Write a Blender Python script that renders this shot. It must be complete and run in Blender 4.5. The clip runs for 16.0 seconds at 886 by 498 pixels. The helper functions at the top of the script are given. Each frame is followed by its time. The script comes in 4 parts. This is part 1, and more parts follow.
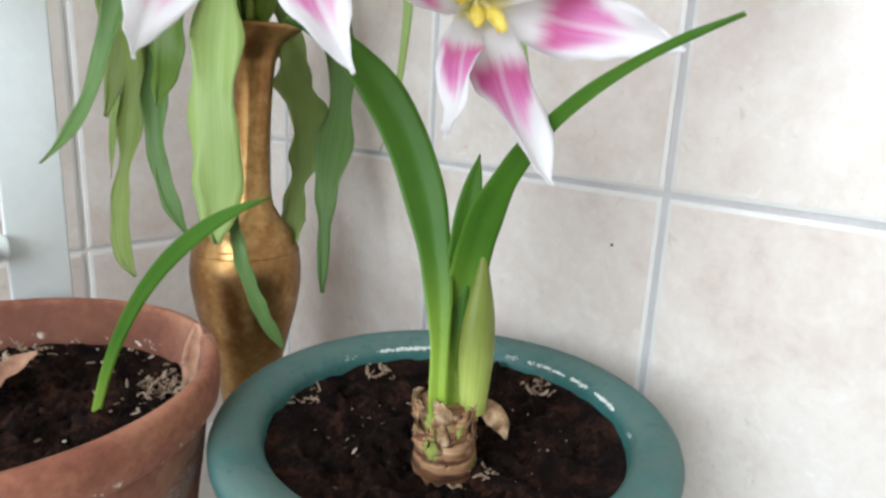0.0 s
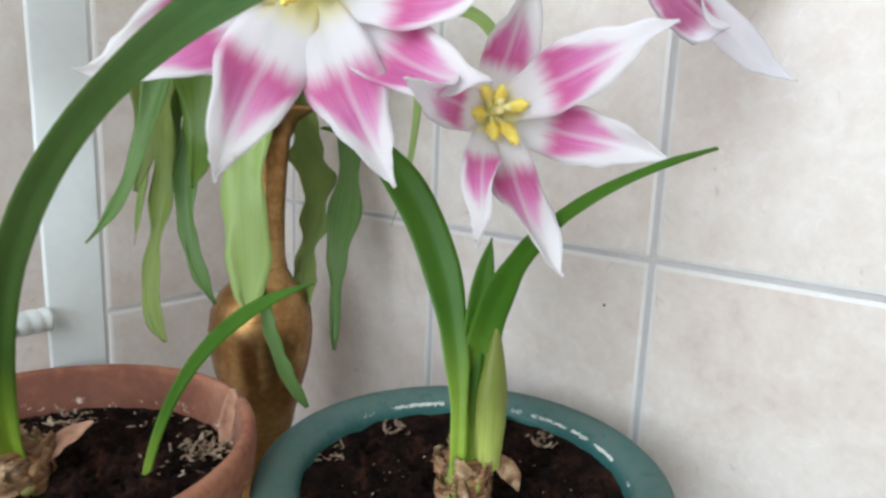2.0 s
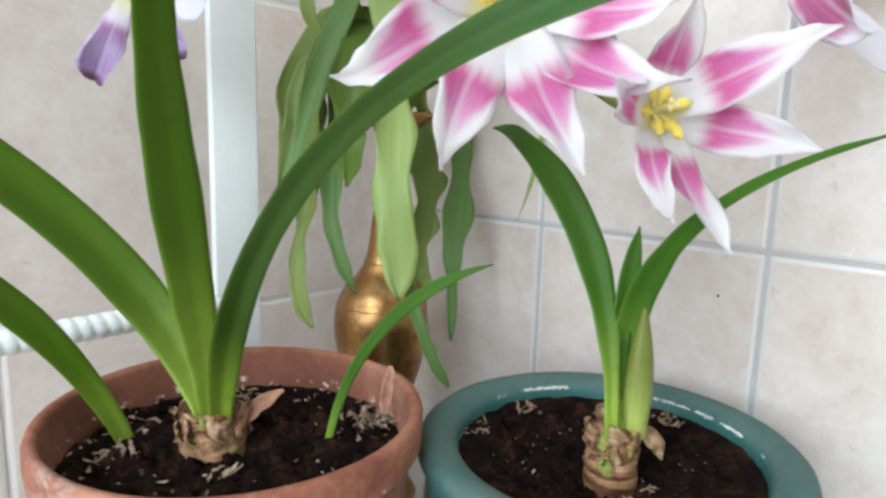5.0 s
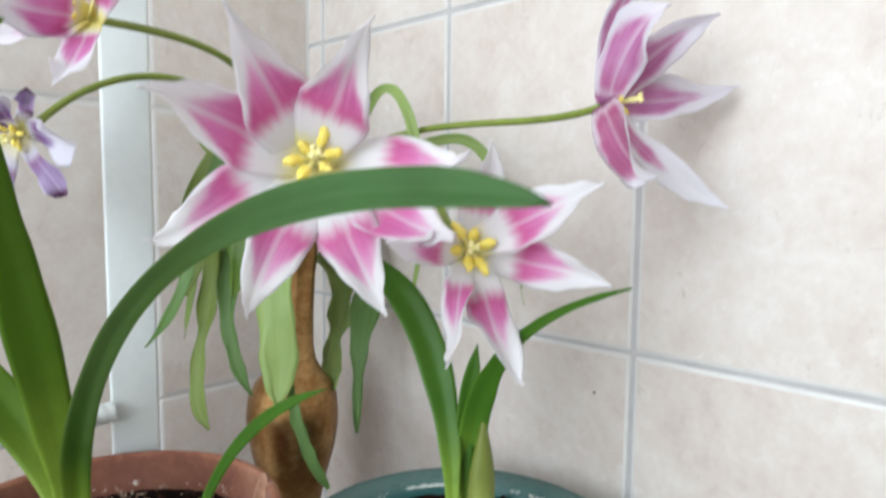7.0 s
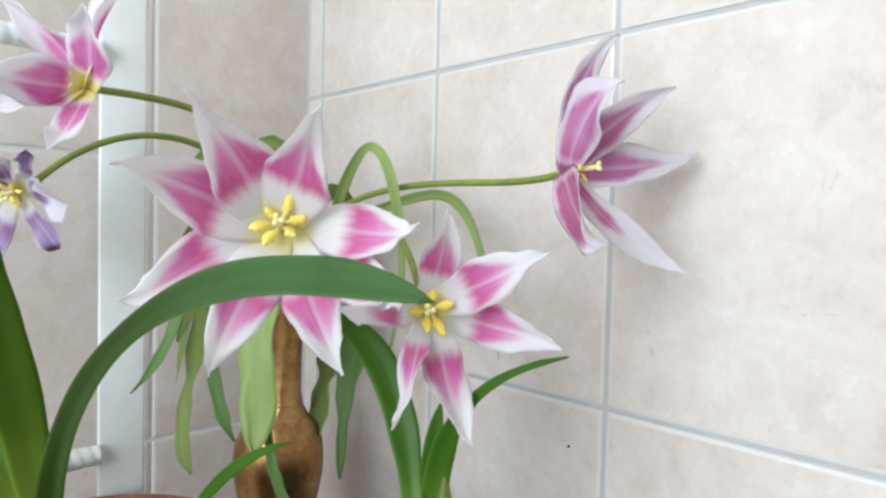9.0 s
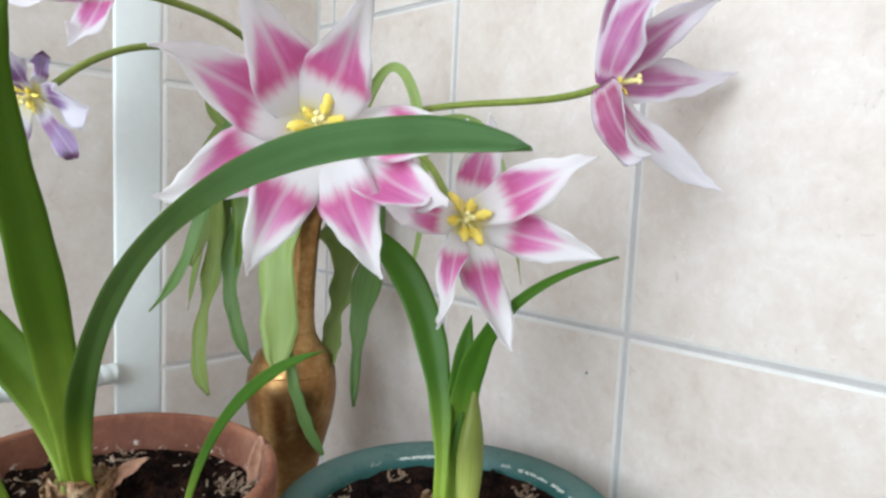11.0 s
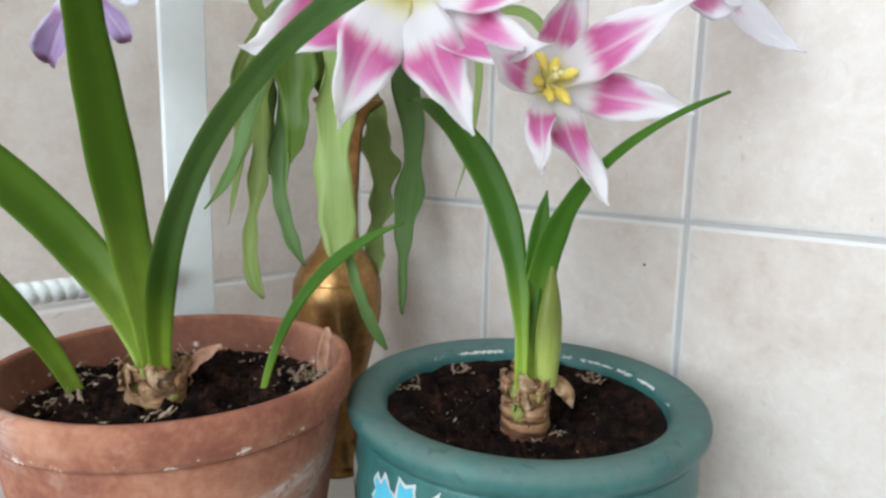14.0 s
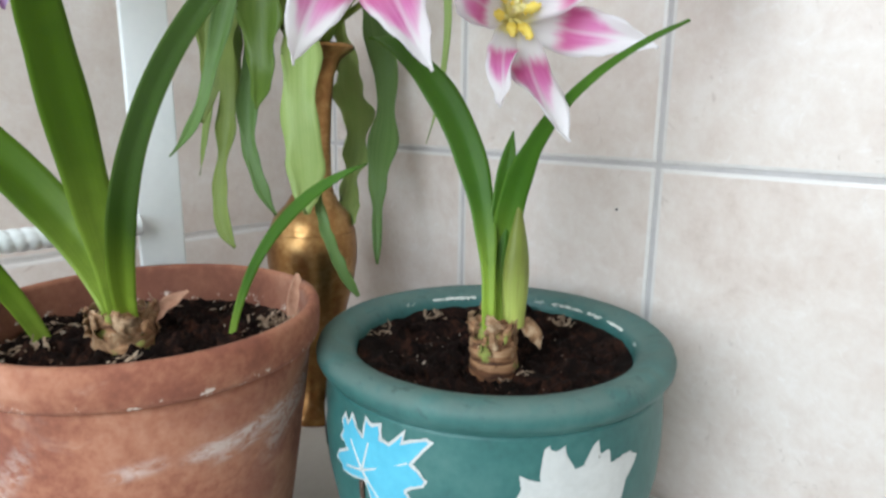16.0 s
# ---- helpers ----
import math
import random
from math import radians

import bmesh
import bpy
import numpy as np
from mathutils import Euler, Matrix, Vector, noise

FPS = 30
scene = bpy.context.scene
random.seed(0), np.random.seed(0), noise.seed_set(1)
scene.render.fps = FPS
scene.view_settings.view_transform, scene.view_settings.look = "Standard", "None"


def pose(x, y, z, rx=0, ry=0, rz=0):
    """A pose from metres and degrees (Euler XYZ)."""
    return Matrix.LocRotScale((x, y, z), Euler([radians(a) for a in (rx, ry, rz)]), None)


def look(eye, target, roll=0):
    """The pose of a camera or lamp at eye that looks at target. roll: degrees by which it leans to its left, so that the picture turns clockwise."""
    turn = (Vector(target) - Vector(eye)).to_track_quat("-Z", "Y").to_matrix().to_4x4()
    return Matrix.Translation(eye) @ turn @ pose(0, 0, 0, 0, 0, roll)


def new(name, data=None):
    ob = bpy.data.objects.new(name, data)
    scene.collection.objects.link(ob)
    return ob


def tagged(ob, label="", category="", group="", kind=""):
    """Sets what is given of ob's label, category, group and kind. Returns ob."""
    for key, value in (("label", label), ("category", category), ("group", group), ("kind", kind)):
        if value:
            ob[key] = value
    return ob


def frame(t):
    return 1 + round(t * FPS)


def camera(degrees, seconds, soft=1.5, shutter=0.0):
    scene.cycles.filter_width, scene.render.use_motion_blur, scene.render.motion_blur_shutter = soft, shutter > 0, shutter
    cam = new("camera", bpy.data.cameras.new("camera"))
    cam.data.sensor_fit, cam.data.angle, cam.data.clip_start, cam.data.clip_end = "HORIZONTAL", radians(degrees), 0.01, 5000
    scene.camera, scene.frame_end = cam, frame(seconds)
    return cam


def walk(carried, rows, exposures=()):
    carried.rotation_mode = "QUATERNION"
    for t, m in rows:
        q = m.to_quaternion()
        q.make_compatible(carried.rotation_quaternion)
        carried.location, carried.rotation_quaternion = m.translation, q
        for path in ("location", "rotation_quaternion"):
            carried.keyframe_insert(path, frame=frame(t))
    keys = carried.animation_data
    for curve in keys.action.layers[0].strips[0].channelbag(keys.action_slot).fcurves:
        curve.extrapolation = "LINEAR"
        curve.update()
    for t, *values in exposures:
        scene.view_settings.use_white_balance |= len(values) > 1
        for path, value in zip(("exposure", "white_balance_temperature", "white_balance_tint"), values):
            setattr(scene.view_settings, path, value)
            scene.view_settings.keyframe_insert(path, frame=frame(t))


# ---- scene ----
cam = camera(69.0, 16.0, 2.6, 0.5)
PATH = [
    (0, 0.0803, 0.1120, 0.3301, 76.20, -2.75, -48.30),
    (0.5, 0.0633, 0.1028, 0.3435, 77.36, -2.11, -49.36),
    (1, 0.0582, 0.1061, 0.3520, 78.24, -2.20, -50.68),
    (1.5, 0.0507, 0.1061, 0.3579, 78.99, -2.06, -51.08),
    (2, 0.0409, 0.1039, 0.3585, 79.40, -2.30, -50.06),
    (2.5, 0.0126, 0.1191, 0.3663, 80.99, -2.26, -47.42),
    (3, -0.0152, 0.1311, 0.3771, 83.37, -1.72, -42.27),
    (3.5, -0.0318, 0.1420, 0.3654, 81.60, -2.28, -41.66),
    (4, -0.0456, 0.1446, 0.3592, 82.24, -2.18, -43.14),
    (4.2, -0.0465, 0.1455, 0.3534, 81.57, -1.93, -44.43),
    (6.3, -0.0039, 0.0782, 0.3455, 80.78, -1.63, -48.26),
    (6.5, -0.0003, 0.0713, 0.3494, 81.57, -1.14, -47.62),
    (7, 0.0111, 0.0405, 0.3989, 84.87, -0.65, -46.64),
    (7.5, 0.0188, 0.0240, 0.4143, 86.62, -0.92, -44.91),
    (8, 0.0240, 0.0127, 0.4218, 87.35, -0.80, -44.88),
    (8.2, 0.0296, 0.0031, 0.4230, 87.78, -0.85, -44.91),
    (10.3, 0.0116, 0.0176, 0.3917, 86.06, -2.66, -44.58),
    (10.5, 0.0119, 0.0222, 0.3879, 85.24, -3.04, -45.21),
    (11, 0.0073, 0.0279, 0.3851, 84.44, -2.59, -45.82),
    (11.5, 0.0019, 0.0411, 0.3712, 82.60, -2.37, -46.46),
    (12, 0.0012, 0.0541, 0.3606, 82.04, -2.34, -48.04),
    (12.5, -0.0055, 0.0546, 0.3711, 82.97, -1.58, -48.13),
    (13, -0.0116, 0.0410, 0.3488, 81.96, -1.66, -47.38),
    (13.5, -0.0209, 0.0490, 0.3317, 81.25, -0.96, -47.06),
    (14, -0.0277, 0.0667, 0.3276, 81.08, -1.12, -46.85),
    (14.5, -0.0174, 0.0777, 0.3250, 80.47, -1.26, -47.38),
    (15, -0.0071, 0.0784, 0.3217, 79.86, -1.17, -47.80),
    (15.5, -0.0116, 0.0653, 0.3148, 80.08, -1.17, -47.88),
    (16, -0.0170, 0.0552, 0.3162, 77.60, -0.58, -47.79),
]
# the clip's camera starts bright and settles
EXPOSURES = [(0.0, 0.27), (0.5, 0.10), (1.0, 0.08), (1.5, 0.03), (2.5, -0.03), (3.2, 0.07), (4.0, 0.17), (6.5, 0.04), (8.0, -0.05), (11.0, 0.0), (13.0, 0.0), (16.0, 0.07)]
walk(cam, [(t, pose(x, y, z, rx, ry, rz)) for t, x, y, z, rx, ry, rz in PATH], EXPOSURES)

# ---- world and light ----
world = bpy.data.worlds.new("daylight")
scene.world = world
world.use_nodes = True
wn, wl = world.node_tree.nodes, world.node_tree.links
sky = wn.new("ShaderNodeTexSky")
sky.sky_type, sky.sun_disc = "NISHITA", False
sky.sun_elevation, sky.sun_rotation = radians(40), radians(250)
wl.new(sky.outputs[0], wn["Background"].inputs[0])
wn["Background"].inputs[1].default_value = 0.12

sun_data = bpy.data.lights.new("sun", "SUN")
sun_data.energy, sun_data.angle, sun_data.color = 0.8, radians(15), (1.0, 0.96, 0.9)
sun = new("sun", sun_data)
sun.matrix_world = look((-3, -1.5, 3), (0.2, 0.4, 0.2))

win_data = bpy.data.lights.new("window_light", "AREA")
win_data.shape, win_data.size, win_data.size_y = "RECTANGLE", 1.10, 1.25
win_data.energy, win_data.color = 35.0, (0.80, 0.91, 1.0)
window_light = new("window_light", win_data)
window_light.matrix_world = look((-1.30, 0.03, 0.88), (0.3, 0.12, 0.45))


# ---- materials ----
def material(name, rough=0.6, metal=0.0):
    m = bpy.data.materials.new(name)
    m.use_nodes = True
    b = m.node_tree.nodes["Principled BSDF"]
    b.inputs["Roughness"].default_value, b.inputs["Metallic"].default_value = rough, metal
    return m, m.node_tree.nodes, m.node_tree.links, b


def mapping(n, l, scale=(1, 1, 1), use="Object", offset=0.0):
    c = n.new("ShaderNodeTexCoord")
    mp = n.new("ShaderNodeMapping")
    mp.inputs["Scale"].default_value = scale
    l.new(c.outputs[use], mp.inputs["Vector"])
    return mp.outputs[0]


def noise_tex(n, l, vec, scale, detail=4.0, rough=0.55, distort=0.0):
    t = n.new("ShaderNodeTexNoise")
    t.inputs["Scale"].default_value, t.inputs["Detail"].default_value = scale, detail
    t.inputs["Roughness"].default_value, t.inputs["Distortion"].default_value = rough, distort
    l.new(vec, t.inputs["Vector"])
    return t.outputs["Fac"]


def ramp(n, l, fac, stops):
    r = n.new("ShaderNodeValToRGB")
    e = r.color_ramp.elements
    while len(e) < len(stops):
        e.new(0.5)
    for k, (p, c) in enumerate(stops):
        e[k].position, e[k].color = p, (*c, 1.0)
    l.new(fac, r.inputs[0])
    return r.outputs[0]


def mix(n, l, fac, a, b, kind="MIX"):
    m = n.new("ShaderNodeMix")
    m.data_type, m.blend_type = "RGBA", kind
    for sock, v in ((m.inputs[0], fac), (m.inputs[6], a), (m.inputs[7], b)):
        if isinstance(v, (int, float)):
            sock.default_value = v
        elif isinstance(v, tuple):
            sock.default_value = (*v, 1.0)
        else:
            l.new(v, sock)
    return m.outputs[2]


def calc(n, l, op, a, b=0.0, c=0.0, clamp=False):
    m = n.new("ShaderNodeMath")
    m.operation, m.use_clamp = op, clamp
    for sock, v in zip(m.inputs, (a, b, c)):
        if isinstance(v, (int, float)):
            sock.default_value = v
        else:
            l.new(v, sock)
    return m.outputs[0]


def smooth(n, l, v, lo, hi):
    m = n.new("ShaderNodeMapRange")
    m.interpolation_type = "SMOOTHSTEP"
    m.inputs[1].default_value, m.inputs[2].default_value = lo, hi
    l.new(v, m.inputs[0])
    return m.outputs[0]


def bump(n, l, b, height, strength=0.3, dist=0.001):
    k = n.new("ShaderNodeBump")
    k.inputs["Strength"].default_value, k.inputs["Distance"].default_value = strength, dist
    l.new(height, k.inputs["Height"])
    l.new(k.outputs[0], b.inputs["Normal"])


def mottled(name, stops, scale, fine, rough=0.6, metal=0.0, strength=0.3, dist=0.0008, fine_mix=0.35, distort=0.6, use="Object"):
    m, n, l, b = material(name, rough, metal)
    v = mapping(n, l, use=use)
    a = noise_tex(n, l, v, scale, 5.0, 0.6, distort)
    g = noise_tex(n, l, v, fine, 4.0, 0.6)
    f = calc(n, l, "ADD", calc(n, l, "MULTIPLY", a, 1 - fine_mix), calc(n, l, "MULTIPLY", g, fine_mix))
    l.new(ramp(n, l, f, stops), b.inputs["Base Color"])
    bump(n, l, b, g, strength, dist)
    return m


def tile_material():
    m, n, l, b = material("beige_ceramic", 0.32)
    c = n.new("ShaderNodeTexCoord")
    o = n.new("ShaderNodeObjectInfo")
    sh = n.new("ShaderNodeVectorMath")
    sh.operation = "MULTIPLY_ADD"
    cmb = n.new("ShaderNodeCombineXYZ")
    for i in range(3):
        l.new(o.outputs["Random"], cmb.inputs[i])
    l.new(cmb.outputs[0], sh.inputs[0])
    sh.inputs[1].default_value = (7.0, 3.0, 5.0)
    l.new(c.outputs["Object"], sh.inputs[2])
    v = sh.outputs[0]
    big = noise_tex(n, l, v, 8.0, 6.0, 0.68, 0.3)
    mid = noise_tex(n, l, v, 38.0, 6.0, 0.70, 0.4)
    fine = noise_tex(n, l, v, 160.0, 3.0, 0.6)
    f = calc(n, l, "ADD", calc(n, l, "MULTIPLY", big, 0.5), calc(n, l, "ADD", calc(n, l, "MULTIPLY", mid, 0.38), calc(n, l, "MULTIPLY", fine, 0.12)))
    col = ramp(n, l, f, [(0.34, (0.54, 0.455, 0.405)), (0.43, (0.63, 0.55, 0.50)), (0.54, (0.69, 0.63, 0.585)), (0.66, (0.755, 0.715, 0.69))])
    flecks = calc(n, l, "MULTIPLY", smooth(n, l, noise_tex(n, l, v, 90.0, 2.0, 0.5, 1.5), 0.58, 0.76), smooth(n, l, big, 0.40, 0.60))
    col = mix(n, l, calc(n, l, "MULTIPLY", flecks, 0.48), col, (0.78, 0.755, 0.74))
    smudge = calc(n, l, "MULTIPLY", smooth(n, l, noise_tex(n, l, v, 60.0, 4.0, 0.7, 2.0), 0.60, 0.70), smooth(n, l, noise_tex(n, l, v, 15.0, 2.0, 0.5), 0.48, 0.62))
    col = mix(n, l, calc(n, l, "MULTIPLY", smudge, 0.45), col, (0.43, 0.36, 0.32))
    l.new(col, b.inputs["Base Color"])
    r = calc(n, l, "MULTIPLY_ADD", mid, 0.2, 0.33)
    l.new(r, b.inputs["Roughness"])
    bump(n, l, b, mid, 0.12, 0.0012)
    return m


def strap_leaf_material(name, base, blade, dark, streak=0.5, foot=0.36, thin=0.26, bloom=None):
    """Long leaf: paler towards its foot, fine veins along it. uv.x runs across (-1..1 as 0..1), uv.y along."""
    m, n, l, b = material(name, 0.42)
    b.inputs["Specular IOR Level"].default_value = 0.32
    uv = n.new("ShaderNodeUVMap")
    sp = n.new("ShaderNodeSeparateXYZ")
    l.new(uv.outputs[0], sp.inputs[0])
    mp = n.new("ShaderNodeMapping")
    mp.inputs["Scale"].default_value = (26, 1.2, 1)
    l.new(uv.outputs[0], mp.inputs[0])
    veins = noise_tex(n, l, mp.outputs[0], 1.6, 3.0, 0.6)
    obj = mapping(n, l)
    patch = noise_tex(n, l, obj, 45.0, 4.0, 0.6)
    col = mix(n, l, smooth(n, l, sp.outputs[1], 0.0, foot), base, blade)
    # paler outer half: bluish bloom, plus light on the bend put into the colour
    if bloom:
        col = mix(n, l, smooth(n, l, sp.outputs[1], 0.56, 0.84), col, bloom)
    across = calc(n, l, "MULTIPLY", calc(n, l, "ABSOLUTE", calc(n, l, "SUBTRACT", sp.outputs[0], 0.5)), 2.0)
    col = mix(n, l, calc(n, l, "MULTIPLY", calc(n, l, "SUBTRACT", 1.0, smooth(n, l, across, 0.0, 0.20)), 0.12), col, dark)
    col = mix(n, l, calc(n, l, "MULTIPLY", smooth(n, l, across, 0.88, 1.0), 0.14), col, base)
    col = mix(n, l, calc(n, l, "MULTIPLY", smooth(n, l, veins, 0.35, 0.7), streak), col, dark)
    col = mix(n, l, calc(n, l, "MULTIPLY", smooth(n, l, patch, 0.45, 0.75), 0.3), col, dark)
    l.new(col, b.inputs["Base Color"])
    b.inputs["Subsurface Weight"].default_value = 0.0
    tr = n.new("ShaderNodeBsdfTranslucent")
    l.new(mix(n, l, 0.3, col, (0.25, 0.45, 0.03)), tr.inputs[0])
    ms = n.new("ShaderNodeMixShader")
    ms.inputs[0].default_value = thin
    l.new(b.outputs[0], ms.inputs[1])
    l.new(tr.outputs[0], ms.inputs[2])
    l.new(ms.outputs[0], n["Material Output"].inputs[0])
    bump(n, l, b, veins, 0.25, 0.0008)
    return m


def petal_material(name, pink, rim, throat, lo=0.16, hi=0.62, edge=0.72, heart=(0.12, 0.26), turn=0.42, rib=0.16, tip=None):
    """White-rimmed petal with a flame of pink up its middle; uv.x across, uv.y from foot to tip."""
    m, n, l, b = material(name, 0.6)
    b.inputs["Specular IOR Level"].default_value = 0.3
    uv = n.new("ShaderNodeUVMap")
    sp = n.new("ShaderNodeSeparateXYZ")
    l.new(uv.outputs[0], sp.inputs[0])
    mp = n.new("ShaderNodeMapping")
    mp.inputs["Scale"].default_value = (10, 1.3, 1)
    l.new(uv.outputs[0], mp.inputs[0])
    wob = noise_tex(n, l, mp.outputs[0], 1.3, 3.0, 0.6)
    obj = mapping(n, l)
    soft = noise_tex(n, l, obj, 60.0, 3.0, 0.5)
    one = n.new("ShaderNodeObjectInfo").outputs["Random"]
    signed = calc(n, l, "MULTIPLY", calc(n, l, "SUBTRACT", sp.outputs[0], 0.5), 2.0)
    across = calc(n, l, "ABSOLUTE", signed)
    v = calc(n, l, "ADD", sp.outputs[1], calc(n, l, "MULTIPLY", calc(n, l, "SUBTRACT", wob, 0.5), 0.11))
    a2 = calc(n, l, "ADD", across, calc(n, l, "MULTIPLY", calc(n, l, "ADD", calc(n, l, "SUBTRACT", soft, 0.5), calc(n, l, "SUBTRACT", wob, 0.5)), 0.40))
    start = smooth(n, l, v, lo - 0.02, lo + 0.09)
    # each half of the petal carries its own rounded pad of pink, one reaching further than the other
    lean = calc(n, l, "MULTIPLY", signed, calc(n, l, "MULTIPLY", calc(n, l, "SUBTRACT", one, 0.5), 0.22))
    bulge = calc(n, l, "POWER", calc(n, l, "ABSOLUTE", calc(n, l, "SUBTRACT", across, 0.32)), 2.0)
    reach = calc(n, l, "ADD", calc(n, l, "ADD", v, lean), calc(n, l, "MULTIPLY", bulge, 0.55))
    end = calc(n, l, "SUBTRACT", 1.0, smooth(n, l, reach, hi - 0.13, hi + 0.17))
    side = calc(n, l, "SUBTRACT", 1.0, smooth(n, l, calc(n, l, "ADD", a2, calc(n, l, "MULTIPLY", calc(n, l, "MAXIMUM", calc(n, l, "SUBTRACT", v, turn), 0.0), 2.2)), edge - 0.04, edge + 0.42))
    ribw = calc(n, l, "MULTIPLY", calc(n, l, "MAXIMUM", calc(n, l, "SUBTRACT", v, lo + 0.02), 0.0), rib)
    off_rib = smooth(n, l, calc(n, l, "SUBTRACT", across, ribw), -0.04, 0.16)
    flame = calc(n, l, "MULTIPLY", calc(n, l, "MULTIPLY", start, end), calc(n, l, "MULTIPLY", side, calc(n, l, "MULTIPLY_ADD", off_rib, 0.45, 0.55)))
    deep = tuple(c * k for c, k in zip(pink, (0.93, 0.78, 0.86)))
    streaks = mix(n, l, smooth(n, l, wob, 0.3, 0.7), deep, tuple(min(1.0, c * 1.05 + 0.03) for c in pink))
    streaks = mix(n, l, calc(n, l, "MULTIPLY", smooth(n, l, soft, 0.4, 0.7), 0.35), streaks, tuple(0.6 * c + 0.4 * r for c, r in zip(pink, rim)))
    streaks = mix(n, l, smooth(n, l, v, lo, lo + 0.24), tuple(c * k for c, k in zip(pink, (0.95, 0.62, 0.74))), streaks)
    col = mix(n, l, calc(n, l, "MULTIPLY", smooth(n, l, wob, 0.5, 0.75), 0.35), rim, tuple(c * k for c, k in zip(rim, (0.94, 0.925, 0.96))))
    col = mix(n, l, flame, col, streaks)
    col = mix(n, l, calc(n, l, "SUBTRACT", 1.0, smooth(n, l, v, *heart)), col, throat)
    if tip:
        col = mix(n, l, smooth(n, l, v, 0.82, 0.94), col, tip)
    l.new(col, b.inputs["Base Color"])
    tr = n.new("ShaderNodeBsdfTranslucent")
    l.new(col, tr.inputs[0])
    ms = n.new("ShaderNodeMixShader")
    ms.inputs[0].default_value = 0.48
    l.new(b.outputs[0], ms.inputs[1])
    l.new(tr.outputs[0], ms.inputs[2])
    l.new(ms.outputs[0], n["Material Output"].inputs[0])
    bump(n, l, b, wob, 0.2, 0.0008)
    return m


TILE = tile_material()
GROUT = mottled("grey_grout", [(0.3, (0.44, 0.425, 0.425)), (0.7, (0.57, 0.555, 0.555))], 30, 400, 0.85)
# same grout lightened, so the shaded joints of the north wall read pale
GROUT_LIT = mottled("lit_grout", [(0.3, (0.62, 0.60, 0.585)), (0.7, (0.74, 0.72, 0.70))], 30, 400, 0.85)
# paler than the tiles: their bevels' highlight put into the colour
TILE_EDGE = mottled("pale_highlit_edge", [(0.3, (0.64, 0.62, 0.60)), (0.7, (0.74, 0.72, 0.70))], 30, 300, 0.35)
# for the unseen walls and ceiling; cream chosen to warm the bounced light
PLASTER = mottled("cream_bounce_plaster", [(0.3, (0.76, 0.72, 0.655)), (0.7, (0.84, 0.80, 0.735))], 6, 90, 0.8)
FLOOR_TILE = mottled("grey_floor", [(0.3, (0.36, 0.34, 0.32)), (0.7, (0.46, 0.44, 0.42))], 6, 90, 0.5)
WHITE_PAINT = mottled("white_enamel", [(0.3, (0.73, 0.78, 0.79)), (0.7, (0.81, 0.86, 0.86))], 14, 160, 0.42, 0.0, 0.25, 0.0006)
SHELF_WHITE = mottled("white_board", [(0.3, (0.60, 0.60, 0.58)), (0.7, (0.72, 0.72, 0.70))], 12, 140, 0.5)


def glaze_material():
    """Satin green glaze, dusty on the rim's top."""
    m, n, l, b = material("green_satin_glaze", 0.46)
    b.inputs["Specular IOR Level"].default_value = 0.38
    v = mapping(n, l)
    a = noise_tex(n, l, v, 20.0, 5.0, 0.6, 0.6)
    g = noise_tex(n, l, v, 170.0, 4.0, 0.6)
    f = calc(n, l, "ADD", calc(n, l, "MULTIPLY", a, 0.65), calc(n, l, "MULTIPLY", g, 0.35))
    col = ramp(n, l, f, [(0.3, (0.020, 0.088, 0.084)), (0.5, (0.033, 0.130, 0.122)), (0.7, (0.060, 0.166, 0.154))])
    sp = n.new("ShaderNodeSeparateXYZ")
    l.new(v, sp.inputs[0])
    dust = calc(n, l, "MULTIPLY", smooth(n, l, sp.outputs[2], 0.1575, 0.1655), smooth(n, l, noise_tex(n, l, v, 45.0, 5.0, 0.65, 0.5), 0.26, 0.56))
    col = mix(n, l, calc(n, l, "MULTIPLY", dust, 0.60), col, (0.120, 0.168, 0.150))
    grime = calc(n, l, "MULTIPLY", smooth(n, l, noise_tex(n, l, v, 75.0, 5.0, 0.7, 0.9), 0.56, 0.68), smooth(n, l, sp.outputs[2], 0.150, 0.160))
    col = mix(n, l, calc(n, l, "MULTIPLY", grime, 0.45), col, (0.022, 0.050, 0.046))
    scuffs = smooth(n, l, noise_tex(n, l, mapping(n, l, (40, 40, 110)), 1.0, 5.0, 0.75, 1.2), 0.62, 0.74)
    col = mix(n, l, calc(n, l, "MULTIPLY", scuffs, 0.30), col, (0.17, 0.27, 0.25))
    l.new(col, b.inputs["Base Color"])
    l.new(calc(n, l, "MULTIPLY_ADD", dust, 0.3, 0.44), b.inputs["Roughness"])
    bump(n, l, b, g, 0.3, 0.0006)
    return m


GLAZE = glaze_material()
BRASS = mottled("aged_brass", [(0.3, (0.19, 0.085, 0.032)), (0.5, (0.36, 0.195, 0.075)), (0.7, (0.58, 0.385, 0.170))], 22, 150, 0.33, 1.0, 0.3, 0.0006)
SOIL = mottled("dark_peat", [(0.36, (0.0015, 0.0006, 0.0004)), (0.51, (0.0085, 0.0033, 0.0021)), (0.68, (0.055, 0.021, 0.012))], 60, 380, 0.95, 0.0, 0.8, 0.003)
SOIL.node_tree.nodes["Principled BSDF"].inputs["Specular IOR Level"].default_value = 0.15


